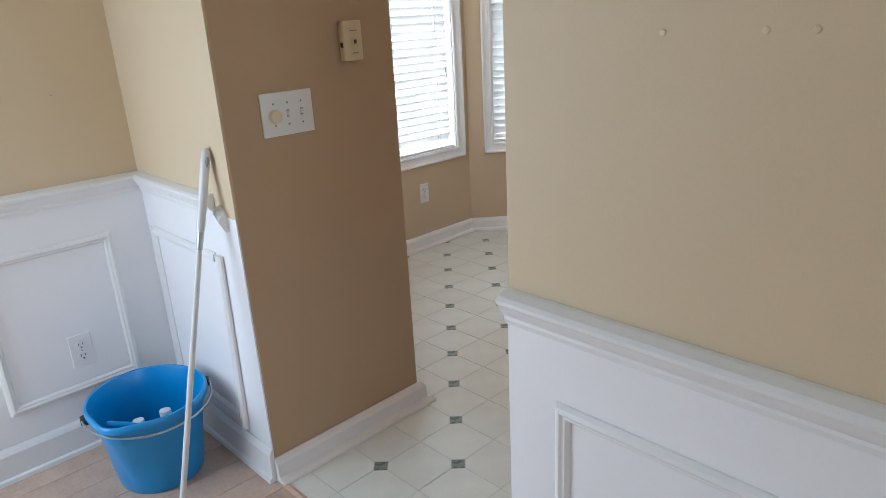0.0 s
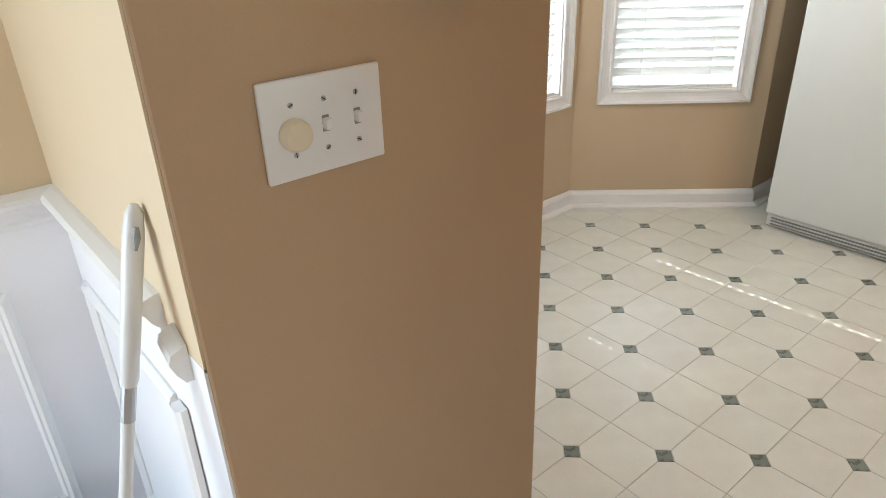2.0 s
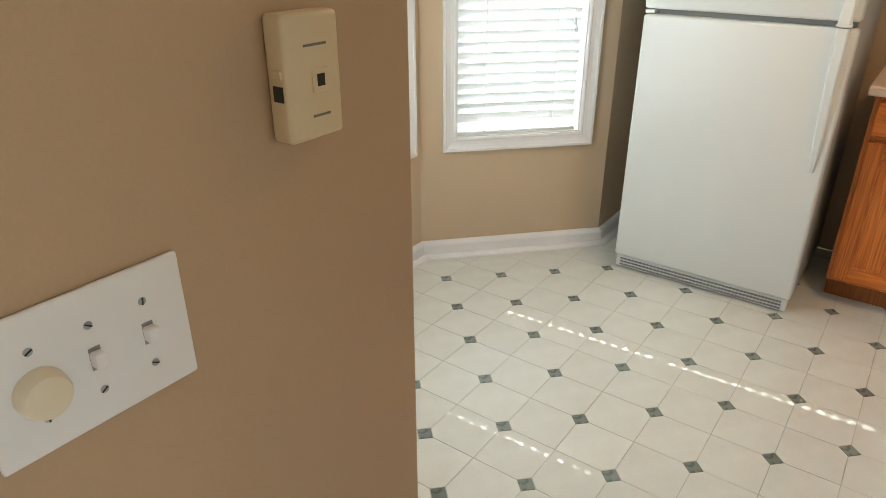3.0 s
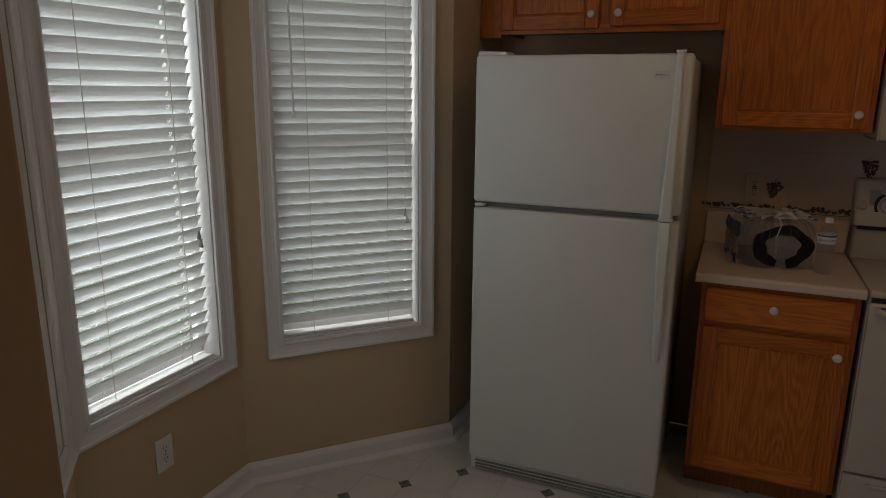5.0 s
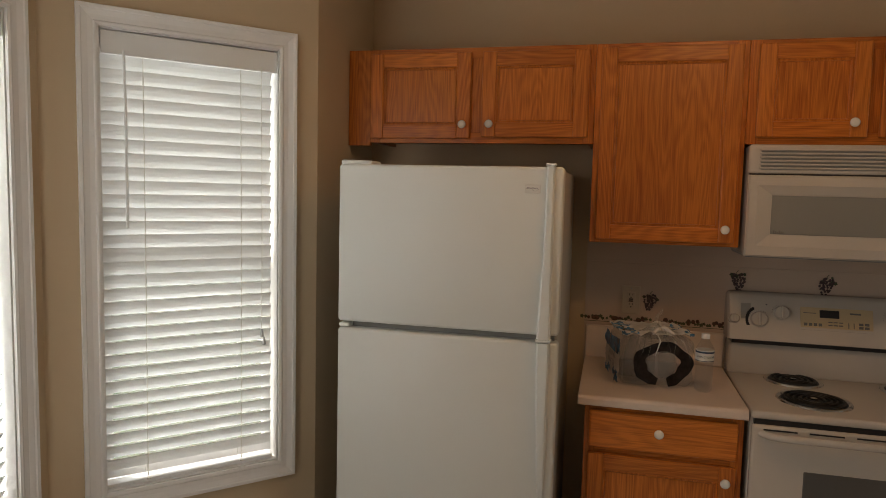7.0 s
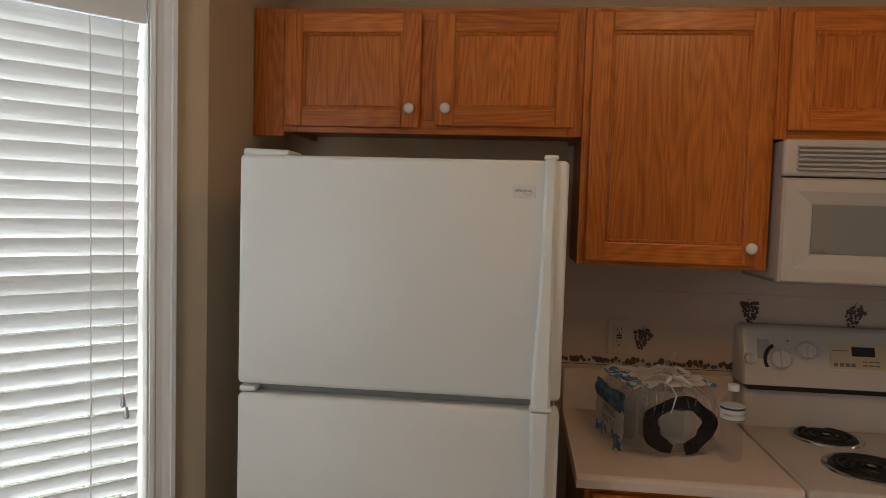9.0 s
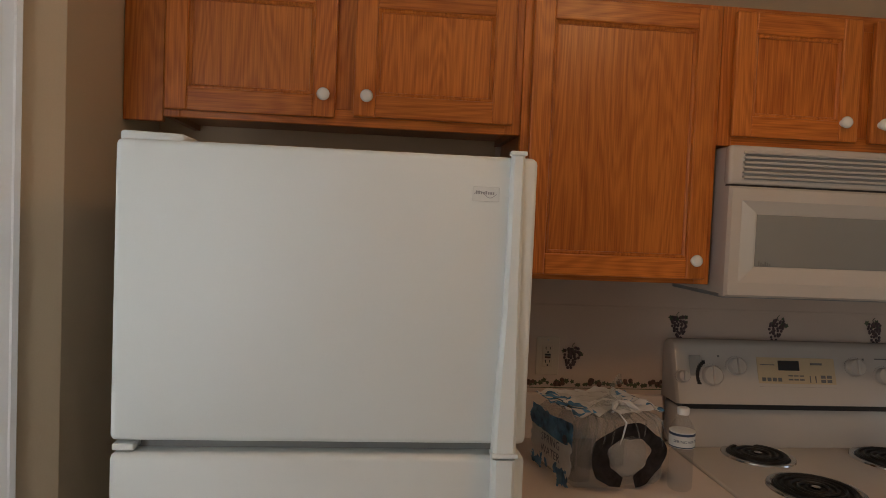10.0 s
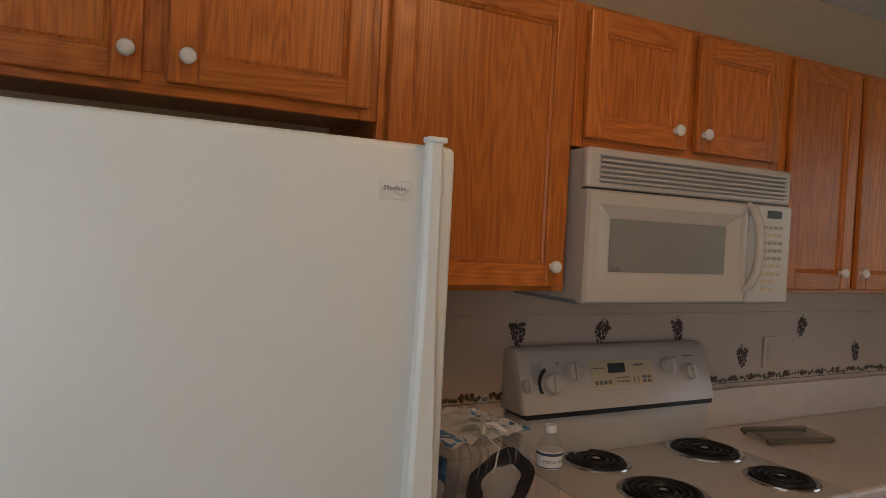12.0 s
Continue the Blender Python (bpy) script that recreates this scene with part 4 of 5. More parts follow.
            box(bm, u + rad * 1.2 * math.cos(a) - 0.0009, u + rad * 1.2 * math.cos(a) + 0.0009, v + rad * 1.2 * math.sin(a) - 0.0009, v + rad * 1.2 * math.sin(a) + 0.0009, 0.0003, 0.0010)
        on_panel("dial_mark", bm, INK, "", False, kn)
    # oven door
    door = part("oven_door", one_box(-0.018, 0.014, -0.372, 0.372, 0.235, 0.865, 0.010, 3), APPLIANCE, r, smooth=True)
    part("oven_window", one_box(-0.0205, -0.012, -0.215, 0.215, 0.565, 0.728, 0.004), DARK_GLASS, door, "dark smoked oven window")
    part("door_handle", tube([(-0.012, -0.345, 0.838), (-0.042, -0.325, 0.840), (-0.052, -0.28, 0.840), (-0.054, 0.0, 0.840), (-0.052, 0.28, 0.840), (-0.042, 0.325, 0.840), (-0.012, 0.345, 0.838)], 0.012, 12), APPLIANCE, door, "white bar handle", True)
    bm = bmesh.new()
    for k in range(5):
        box(bm, -0.0195, -0.015, -0.30 + 0.135 * k, -0.20 + 0.135 * k, 0.850, 0.855)
    part("door_vent", bm, BLACK, door, "black vent slots")
    # black filler, coloured for the shade below the cooktop edge
    part("front_gap", one_box(-0.004, 0.014, -0.366, 0.366, 0.858, 0.884), BLACK, r, "black strip coloured as the shaded gap under the cooktop")
    dr = part("storage_drawer", one_box(-0.014, 0.014, -0.372, 0.372, 0.066, 0.226, 0.008, 3), APPLIANCE, r, smooth=True)
    part("drawer_lip", one_box(-0.024, -0.010, -0.30, 0.30, 0.190, 0.206, 0.004), APPLIANCE, dr)
    # burners
    for x, y, rad in ((0.168, 0.148, 0.104), (0.424, 0.153, 0.088), (0.390, -0.249, 0.104), (0.132, -0.261, 0.088)):
        b = part("burner", lathe([(rad + 0.014, 0.9092), (rad + 0.012, 0.9135), (rad + 0.004, 0.9145), (rad - 0.002, 0.9105), (rad * 0.5, 0.9100), (0.0, 0.9100)], 40, centre=(x, y, 0)), CHROME, r, "chrome drip pan ring", True)
        part("pan_bowl", lathe([(rad - 0.001, 0.9110), (rad * 0.4, 0.9106), (0.0, 0.9106)], 32, centre=(x, y, 0)), COIL, b, "black drip bowl")
        turns = 5.0 if rad > 0.1 else 4.0
        n = int(turns * 26)
        last = rad - 0.010
        pts = []
        for k in range(n + 1):
            a = 2 * math.pi * turns * k / n
            q = min(0.020 + (last - 0.020) * k / (n - 26), last)
            pts.append((x + q * math.cos(a), y + q * math.sin(a), 0.9145))
        part("coil", tube(pts, 0.0046, 7), COIL, b, "black spiral heating coil", True)
        part("coil_hub", lathe([(0.011, 0.9110), (0.011, 0.9190), (0.0, 0.9200)], 14, centre=(x, y, 0)), CHROME, b)
    return r


kitchen_range()

# ---- microwave ----
def microwave():
    m = thing("microwave", "white over-the-range microwave oven with a grey window", "microwave", (4.292, 0.706, 1.386))
    part("body", one_box(0.030, 0.352, -0.380, 0.380, 0.006, 0.392, 0.006), APPLIANCE, m)
    part("underside", one_box(0.040, 0.340, -0.372, 0.372, -0.004, 0.008, 0.003), GASKET, m, "dark vented underside")
    # vent grille across the top: slats over a dark back
    g = part("vent_frame", one_box(0.012, 0.045, -0.3835, 0.3835, 0.292, 0.394, 0.010, 3), APPLIANCE, m, smooth=True)
    part("vent_back", one_box(0.0105, 0.014, -0.352, 0.345, 0.306, 0.374), GASKET, g, "dark vent slots")
    for k in range(6):
        z = 0.309 + k * 0.0125
        part("vent_slat", one_box(0.002, 0.013, -0.356, 0.350, z, z + 0.0062, 0.0018, 1), APPLIANCE, g)
    part("seam", one_box(0.016, 0.04, -0.380, 0.380, 0.287, 0.293), BLACK, m, "dark seam under the vent")
    # door: bevelled bezel round a recessed window
    d = bmesh.new()
    ring = [(-0.196, 0.3835, 0.002, 0.288), (-0.190, 0.3775, 0.008, 0.282), (-0.160, 0.352, 0.040, 0.252), (-0.122, 0.306, 0.078, 0.222), (-0.118, 0.302, 0.082, 0.218)]
    dep = [0.012, 0.002, 0.0, 0.014, 0.016]
    rows = []
    for (ya, yb, za, zb), x in zip(ring, dep):
        rows.append([d.verts.new((x, y, z)) for y, z in ((ya, za), (yb, za), (yb, zb), (ya, zb))])
    back = [d.verts.new((0.034, y, z)) for y, z in ((-0.196, 0.002), (0.3835, 0.002), (0.3835, 0.288), (-0.196, 0.288))]
    rows.insert(0, back)
    for a, b in zip(rows, rows[1:]):
        for i in range(4):
            d.faces.new((a[i], a[(i + 1) % 4], b[(i + 1) % 4], b[i]))
    d.faces.new(rows[-1])
    d.faces.new(back)
    bmesh.ops.recalc_face_normals(d, faces=d.faces)
    door = part("door", d, APPLIANCE, m)
    part("window", one_box(0.0135, 0.0155, -0.1175, 0.3015, 0.0825, 0.2175, 0.0005, 1), MW_GLASS, door, "grey perforated screen window")
    bm = bmesh.new()
    for k in range(6):
        box(bm, 0.0128, 0.0136, 0.258 + 0.006 * k, 0.262 + 0.006 * k, 0.084, 0.090 + 0.003 * (k % 3))
    part("window_mark", bm, INK, door, "small dark mark in the window corner")
    pts = [(0.004, -0.190, 0.285), (-0.014, -0.194, 0.270), (-0.026, -0.200, 0.235), (-0.031, -0.204, 0.190), (-0.031, -0.204, 0.140), (-0.027, -0.201, 0.095), (-0.016, -0.194, 0.056), (0.004, -0.188, 0.038)]
    part("door_handle", tube(pts, [0.009, 0.012, 0.0125, 0.013, 0.013, 0.0125, 0.012, 0.008], 12), APPLIANCE, door, "white bowed handle", True)
    cp = part("control_panel", one_box(0.004, 0.040, -0.3835, -0.198, 0.002, 0.288, 0.006), APPLIANCE, m)
    part("display", one_box(0.002, 0.006, -0.336, -0.274, 0.250, 0.272, 0.001, 1), BLACK, cp, "black clock display")
    for row in range(9):
        z = 0.228 - row * 0.0225
        for k in range(4 if row < 7 else 2):
            y = -0.262 - k * (0.0225 if row < 7 else 0.034)
            part("button", one_box(0.0028, 0.0052, y - (0.017 if row < 7 else 0.026), y, z - 0.010, z, 0.0015, 1), material_grey if (row in (0, 2, 3, 4)) else BEIGE, cp)
    return m


material_grey = material("grey_button_print", (0.34, 0.30, 0.24), 0.4, spread=0.05)
microwave()

# ---- wall plates ----
def outlet(place, turn, mat, label, gfci=False, slot=None):
    """A duplex outlet: local x along the wall, -y into the room."""
    o = thing("wall_outlet", label, "outlet", place, turn, group="wall outlets")
    part("cover_plate", one_box(-0.036, 0.036, -0.006, 0.0, -0.059, 0.059, 0.003), mat, o)
    if gfci:
        part("receptacle", one_box(-0.017, 0.017, -0.008, -0.004, -0.034, 0.034, 0.002), mat, o)
        part("test_button", one_box(-0.009, 0.009, -0.0095, -0.006, 0.001, 0.007, 0.001), slot or BLACK, o, "test button")
        part("reset_button", one_box(-0.009, 0.009, -0.0095, -0.006, -0.007, -0.001, 0.001), slot or FRUIT, o, "reset button")
    spots = (0.020, -0.020)
    for z in spots:
        if not gfci:
            bm = lathe([(0.0165, 0.0), (0.0165, 0.0022), (0.015, 0.003), (0.0, 0.003)], 24, axis='y', centre=(0, -0.0055, z))
            part("receptacle", bm, mat, o)
        bm = bmesh.new()
        for x, h in ((-0.0065, 0.0045), (0.0065, 0.0038)):
            box(bm, x - 0.0011, x + 0.0011, -0.0094, -0.006, z + 0.004 - h, z + 0.004 + h)
        lathe([(0.0028, 0.0), (0.0028, 0.0038), (0.0, 0.0039)], 10, bm, (0, -0.0056, z - 0.008), 'y')
        part("slots", bm, slot or BLACK, o, "plug slots")
    part("screw", lathe([(0.003, 0.0), (0.003, 0.001), (0.0, 0.0014)], 10, axis='y', centre=(0, -0.0058, 0.0 if not gfci else 0.049)), STEEL, o)
    return o


outlet((0.832, DIN_N - 0.005, 0.362), 0, PLASTIC, "white duplex outlet on the white wainscot")
outlet((3.012, 3.2215, 0.345), 0, PLASTIC, "white duplex outlet under the bay window")
outlet((EAST - 0.006, 1.454, 1.156), -90, ALMOND, "almond outlet with test buttons on the backsplash", True)
outlet((EAST - 0.006, -0.086, 1.162), -90, SPLASH, "cream outlet on the backsplash over the counter", True, ALMOND)

sp = thing("switch_plate", "white triple switch plate with an ivory dimmer knob", "light switch", (1.3375, PILLAR_Y - 0.0005, 1.135))
part("cover_plate", one_box(-0.0838, 0.0838, -0.0065, 0.0, -0.0605, 0.0605, 0.0045, 3), PLASTIC, sp, smooth=True)
part("dimmer_knob", lathe([(0.0195, 0.0), (0.0195, 0.004), (0.0185, 0.012), (0.0170, 0.0155), (0.0155, 0.0162), (0.0, 0.0162)], 36, axis='y', centre=(-0.0445, -0.0062, -0.0045)), DIMMER, sp, "round ivory dimmer knob", True)
for x in (0.0, 0.0455):
    t = part("toggle_slot", one_box(x - 0.0052, x + 0.0052, -0.0070, -0.004, -0.0105, 0.0105, 0.0008, 1), GASKET, sp, "dark toggle slot")
    bm = one_box(x - 0.0048, x + 0.0048, -0.0165, -0.005, -0.0065, 0.0070, 0.0018)
    part("toggle", bm, PLASTIC, t, "white toggle lever")
for x in (-0.0445, 0.0, 0.0455):
    for z in (0.030, -0.030):
        s = part("screw", lathe([(0.0036, 0.0), (0.0034, 0.0009), (0.0, 0.0012)], 12, axis='y', centre=(x, -0.0062, z)), STEEL, sp)
        bm = one_box(-0.0032, 0.0032, -0.0003, 0.0003, -0.0006, 0.0006)
        bm.transform(Matrix.Translation((x, -0.0075, z)) @ Matrix.Rotation(0.8 * x * 30 + z * 20, 4, 'Y'))
        part("screw_slot", bm, BLACK, s)

jk = thing("phone_jack", "ivory wall telephone jack box with a small socket", "phone jack", (1.575, PILLAR_Y - 0.0005, 1.316))
part("housing", one_box(-0.034, 0.034, -0.027, 0.0, -0.057, 0.057, 0.005, 3), IVORY, jk, smooth=True)
part("socket", one_box(-0.004, 0.016, -0.0285, -0.025, -0.014, 0.008, 0.001, 1), IVORY, jk, "ivory socket surround")
part("socket_hole", one_box(0.001, 0.010, -0.0292, -0.026, -0.008, 0.003), BLACK, jk, "dark socket hole")
part("side_socket", one_box(-0.0352, -0.030, -0.021, -0.009, -0.018, -0.004), BLACK, jk, "dark side socket")
part("side_tab", one_box(-0.0355, -0.030, -0.021, -0.009, 0.002, 0.010, 0.001, 1), IVORY, jk)
for z, x0, x1 in ((-0.036, -0.006, 0.016), (0.028, -0.012, 0.016)):
    bm = bmesh.new()
    box(bm, x0, x1, -0.0276, -0.025, z, z + 0.0022)
    part("slot_line", bm, INK, jk, "thin dark slot")

# nail holes left in the cream wall
for y in (0.549, 0.494, 0.68):
    tagged(part("wall_anchor", lathe([(0.005, 0.0), (0.004, 0.001), (0.0, 0.0015)], 10, axis='x', centre=(SOUTH_X - 0.0005, y, 1.338)), IVORY), "small filled nail hole in the cream wall", "wall anchor", "nail holes")

tagged(part("wall_nail", lathe([(0.003, 0.0), (0.0028, 0.006), (0.004, 0.007), (0.0, 0.008)], 10, axis='y', centre=(0.925, DIN_N - 0.0005, 1.203)), STEEL), "small steel nail in the cream dining room wall", "nail")

# ---- bucket, bottles and mop ----
BX, BY = 0.908, 2.268


def bucket():
    b = thing("bucket", "blue plastic cleaning bucket with a wire handle", "bucket", (BX, BY, 0.0))
    outer = [(0.0, 0.004), (0.118, 0.004), (0.124, 0.0), (0.129, 0.006), (0.135, 0.04), (0.158, 0.215), (0.163, 0.222), (0.168, 0.262), (0.180, 0.266), (0.183, 0.272), (0.183, 0.284), (0.179, 0.289),
             (0.172, 0.288), (0.163, 0.262), (0.155, 0.210), (0.132, 0.03), (0.124, 0.012), (0.0, 0.012)]
    bm = lathe(outer, 64)
    for v in bm.verts:
        r = math.hypot(v.co.x, v.co.y)
        a = math.atan2(v.co.y, v.co.x)
        if v.co.z > 0.2:                       # a pouring lip and a slightly oval rim
            k = max(0.0, math.cos(a - math.radians(215))) ** 24
            v.co.x += 0.022 * k * math.cos(a)
            v.co.y += 0.022 * k * math.sin(a)
        v.co.y *= 1.05
    part("shell", bm, BLUE, b, smooth=True)
    for a in (170, -10):
        c = Vector((0.182 * math.cos(math.radians(a)), 0.19 * math.sin(math.radians(a)), 0.262))
        part("handle_ear", lathe([(0.014, -0.012), (0.014, 0.012)], 12, centre=c, axis='z'), BLACK, b, "dark handle ear")
    pts = []
    for k in range(25):
        a = math.radians(170 + k * 7.5)
        pts.append((0.192 * math.cos(a), 0.203 * math.sin(a), 0.266 - 0.016 * math.sin(math.pi * k / 24)))
    part("wire_handle", tube(pts, 0.0034, 8), STEEL, b, "grey wire bail resting on the rim", True)
    return b


bucket()


def cleaner_bottle(place, lean, label, colour):
    c = thing("cleaner_bottle", label, "bottle", place, group="bottles in the bucket")
    c.matrix_world = pose(*place, lean[0], lean[1], 20) @ Matrix.Scale(0.94, 4)
    part("bottle_body", lathe([(0.0, 0.0), (0.036, 0.0), (0.038, 0.006), (0.038, 0.125), (0.033, 0.145), (0.016, 0.160), (0.015, 0.170)], 24), colour, c, smooth=True)
    part("cap", lathe([(0.0195, 0.166), (0.0200, 0.190), (0.0185, 0.194), (0.0, 0.1945)], 24), PLASTIC, c, "white screw cap", True)
    part("label", lathe([(0.0386, 0.03), (0.0386, 0.11)], 24), LABEL_PAPER, c)


cleaner_bottle((0.870, 2.285, 0.013), (-1, 1), "white cleaning bottle inside the blue bucket", PLASTIC)
cleaner_bottle((0.955, 2.278, 0.013), (-1, 1), "white cleaning bottle inside the blue bucket", PLASTIC)

brush = thing("scrub_brush", "blue plastic brush handle lying in the bucket", "brush", (0.800, 2.215, 0.246), -47)
part("handle", tube([(-0.035, -0.01, 0.012), (0.02, 0.0, 0.0), (0.075, 0.008, -0.012)], [0.008, 0.010, 0.007], 10), BLUE, brush, "", True)
part("hang_hole", lathe([(0.004, 0.0), (0.004, 0.002), (0.0, 0.0022)], 10, centre=(-0.018, -0.007, 0.0165)), GASKET, brush)

mop = thing("mop_pole", "white telescopic mop pole leaning against the wall", "mop", (0.830, 1.960, 0.0))
top = Vector((1.126, 2.017, 1.062)) - Vector((0.830, 1.960, 0.0))
foot = top * 0.012
axis = top.normalized()
L = top.length
part("shaft", tube([foot, axis * (L - 0.20)], 0.0088, 14), POLE, mop, "white enamelled tube", True)
part("collar", tube([axis * (L - 0.285), axis * (L - 0.235)], 0.0098, 14), STEEL, mop)
grip = [axis * (L - 0.235), axis * (L - 0.225), axis * (L - 0.10), axis * (L - 0.045), axis * (L - 0.012), axis * L]
gripm = part("grip", tube(grip, [0.0105, 0.0122, 0.0128, 0.0132, 0.0112, 0.0050], 16), POLE, mop, "white plastic hand grip", True)
side = axis.cross(Vector((0, 0, 1))).normalized()
eye_at = axis * (L - 0.040)
front = side.cross(axis)
bm = tube([eye_at - axis * 0.016 + Vector((-0.0, -0.0132, 0.003)), eye_at + Vector((0, -0.0138, 0.003)), eye_at + axis * 0.012 + Vector((0, -0.0125, 0.003))], [0.002, 0.0052, 0.003], 10)
part("hang_hole", bm, GASKET, gripm, "dark hanging hole")
part("pole_foot", lathe([(0.013, 0.0), (0.013, 0.028), (0.010, 0.032)], 14), PLASTIC, mop)
# short piece of rail left beyond the cut
chip = profile_bar([(0, 0.012), (0.010, 0.012), (0.020, 0.028), (0.026, 0.046), (0.022, 0.058), (0.006, 0.066), (0, 0.066)], (0, 0, 0), (0, -0.030, -0.020), (-1, 0, 0))
ob = tagged(part("rail_offcut", chip, WHITE_TRIM), "short tilted offcut of white chair rail on the wall", "moulding")
ob.matrix_world = pose(DIN_X - 0.004, 2.005, 0.832)

# ---- things on the counter ----
CT = 0.9055


def water_bottle(place):
    b = thing("water_bottle", "clear plastic water bottle with a white label, on the counter", "bottle", place)
    prof = [(0.0, 0.002), (0.022, 0.0), (0.029, 0.006)]
    for k in range(9):
        z = 0.012 + k * 0.0115
        prof += [(0.0308, z), (0.0288, z + 0.006)]
    prof += [(0.0310, 0.118), (0.0310, 0.150), (0.0300, 0.156), (0.024, 0.168), (0.0150, 0.182), (0.0125, 0.190), (0.0125, 0.200)]
    part("bottle_body", lathe(prof, 28), BOTTLE, b, smooth=True)
    lab = part("label", lathe([(0.0315, 0.111), (0.0315, 0.150)], 32), LABEL_PAPER, b, "white paper label")
    part("label_band", lathe([(0.0318, 0.141), (0.0318, 0.147)], 32), NAVY, lab, "navy label band")
    part("label_band", lathe([(0.0318, 0.112), (0.0318, 0.1145)], 32), NAVY, lab, "navy label band")
    part("cap", lathe([(0.0142, 0.190), (0.0146, 0.193), (0.0146, 0.205), (0.0135, 0.207), (0.0, 0.2072)], 24), PLASTIC, b, "white screw cap", True)
    wrap_text("SPRING WATER", lab, 0.0322, 0.0100, 0.1245)
    return b


def text_mesh(words, size):
    cu = bpy.data.curves.new("lettering", 'FONT')
    cu.body, cu.size, cu.align_x = words, size, 'CENTER'
    cu.resolution_u = 2
    tmp = bpy.data.objects.new("lettering", cu)
    me = bpy.data.meshes.new_from_object(tmp)
    bpy.data.objects.remove(tmp)
    return me


def wrap_text(words, parent, radius, size, z):
    """Lettering laid round a bottle, facing the room."""
    me = text_mesh(words, size)
    for v in me.vertices:
        a = math.pi + v.co.x / radius
        v.co = (radius * math.cos(a), radius * math.sin(a), z + v.co.y)
    me.materials.append(NAVY)
    ob = new("lettering", me)
    ob.parent = parent


water_bottle((4.245, 1.206, CT))


def water_pack():
    p = thing("water_pack", "opened shrink-wrapped pack of spring water with blue and white print", "bottled water", (4.335, 1.385, CT), 0)
    p.matrix_world = pose(4.335, 1.385, CT, 0, 0, 13)
    x0, x1, y0, y1, h = -0.105, 0.130, -0.132, 0.128, 0.178
    g = random.Random(11)

    def shell(grow, zlo, zhi, rumple):
        bm = bmesh.new()
        box(bm, x0 - grow, x1 + grow, y0 - grow, y1 + grow, zlo, zhi, 0.030, 3)
        bmesh.ops.subdivide_edges(bm, edges=bm.edges[:], cuts=3, use_grid_fill=True)
        for v in bm.verts:
            q = noise.noise(v.co * 26) + 0.5 * noise.noise(v.co * 61)
            v.co += v.normal * rumple * q
            v.co.z = max(v.co.z, 0.001)
        return bm

    part("film", shell(0.0, 0.001, h, 0.006), FILM, p, "clear crinkled shrink film", True)

    def patch(name, u0, u1, v0, v1, place, mat, label, rumple=0.004, n=12, cut=None):
        """A printed area of the film, laid 2 mm outside it."""
        bm = bmesh.new()
        grid = {}
        for i in range(n + 1):
            for j in range(n + 1):
                u, v = u0 + (u1 - u0) * i / n, v0 + (v1 - v0) * j / n
                if i in (0, n) or j in (0, n):
                    u += g.uniform(-0.004, 0.004)
                    v += g.uniform(-0.004, 0.004)
                grid[i, j] = bm.verts.new(place(u, v, rumple * (0.5 + noise.noise(Vector((u * 40, v * 40, 3.0))))))
        for i in range(n):
            for j in range(n):
                if cut and cut((u0 + (u1 - u0) * (i + 0.5) / n), (v0 + (v1 - v0) * (j + 0.5) / n)):
                    continue
                bm.faces.new((grid[i, j], grid[i + 1, j], grid[i + 1, j + 1], grid[i, j + 1]))
        bmesh.ops.delete(bm, geom=[v for v in bm.verts if not v.link_faces], context='VERTS')
        bmesh.ops.solidify(bm, geom=bm.faces[:], thickness=0.0006)
        return part(name, bm, mat, p, label, True)

    left = lambda u, v, q: (u, y1 + 0.008 + q, v)
    front_ = lambda u, v, q: (x0 - 0.008 - q, u, v)
    top_ = lambda u, v, q: (u, v, h + 0.006 + q)
    side = patch("side_print", x0 + 0.012, x1 - 0.010, 0.030, 0.118, left, FILM_WHITE, "white printed side of the film")
    patch("side_print", x0 + 0.004, x1 - 0.01, 0.112, 0.168, left, FILM_BLUE, "blue printed upper side of the film", 0.007)
    patch("side_print", x0 + 0.020, x0 + 0.075, 0.008, 0.046, left, FILM_BLUE, "blue printed lower corner of the film")
    patch("side_print", x1 - 0.075, x1 - 0.020, 0.012, 0.050, left, FILM_BLUE, "blue printed lower corner of the film")
    patch("top_print", x0 + 0.010, x1, y0 + 0.010, y1, top_, FILM_WHITE, "white printed top of the film", 0.017, 16)
    patch("top_print", x0 + 0.02, x1 - 0.01, y1 - 0.06, y1 + 0.002, lambda u, v, q: (u, v, h + 0.009 + q), FILM_BLUE, "blue printed top edge", 0.012)
    patch("top_print", x0 + 0.02, x1 - 0.03, y0 - 0.002, y0 + 0.05, lambda u, v, q: (u, v, h + 0.008 + q), FILM_BLUE, "blue printed top edge", 0.010)
    # dark printed ring round the torn opening of the end
    n = 40
    bm = bmesh.new()
    rows = []
    for k in range(n + 1):
        a = math.radians(-78 + 336 * k / n)
        wob = 1 + 0.07 * math.sin(3.1 * a) + 0.05 * math.sin(7.3 * a)
        row = []
        for q in (0.054, 0.066, 0.080, 0.091):
            rr = q * (wob if q < 0.06 else 1 + 0.04 * math.sin(5 * a + 1))
            xx, zz = rr * 1.12 * math.cos(a), rr * 0.86 * math.sin(a)
            m = max(abs(xx) / 0.104, abs(zz) / 0.083)
            if q > 0.06 and m > 0.8:
                xx, zz = xx * 1.05, zz * 1.03
            row.append(bm.verts.new((x0 - 0.009 - 0.004 * noise.noise(Vector((xx * 30, zz * 30, 1))), -xx - 0.012, 0.088 + zz)))
        rows.append(row)
    for a, b in zip(rows, rows[1:]):
        for i in range(3):
            bm.faces.new((a[i], b[i], b[i + 1], a[i + 1]))
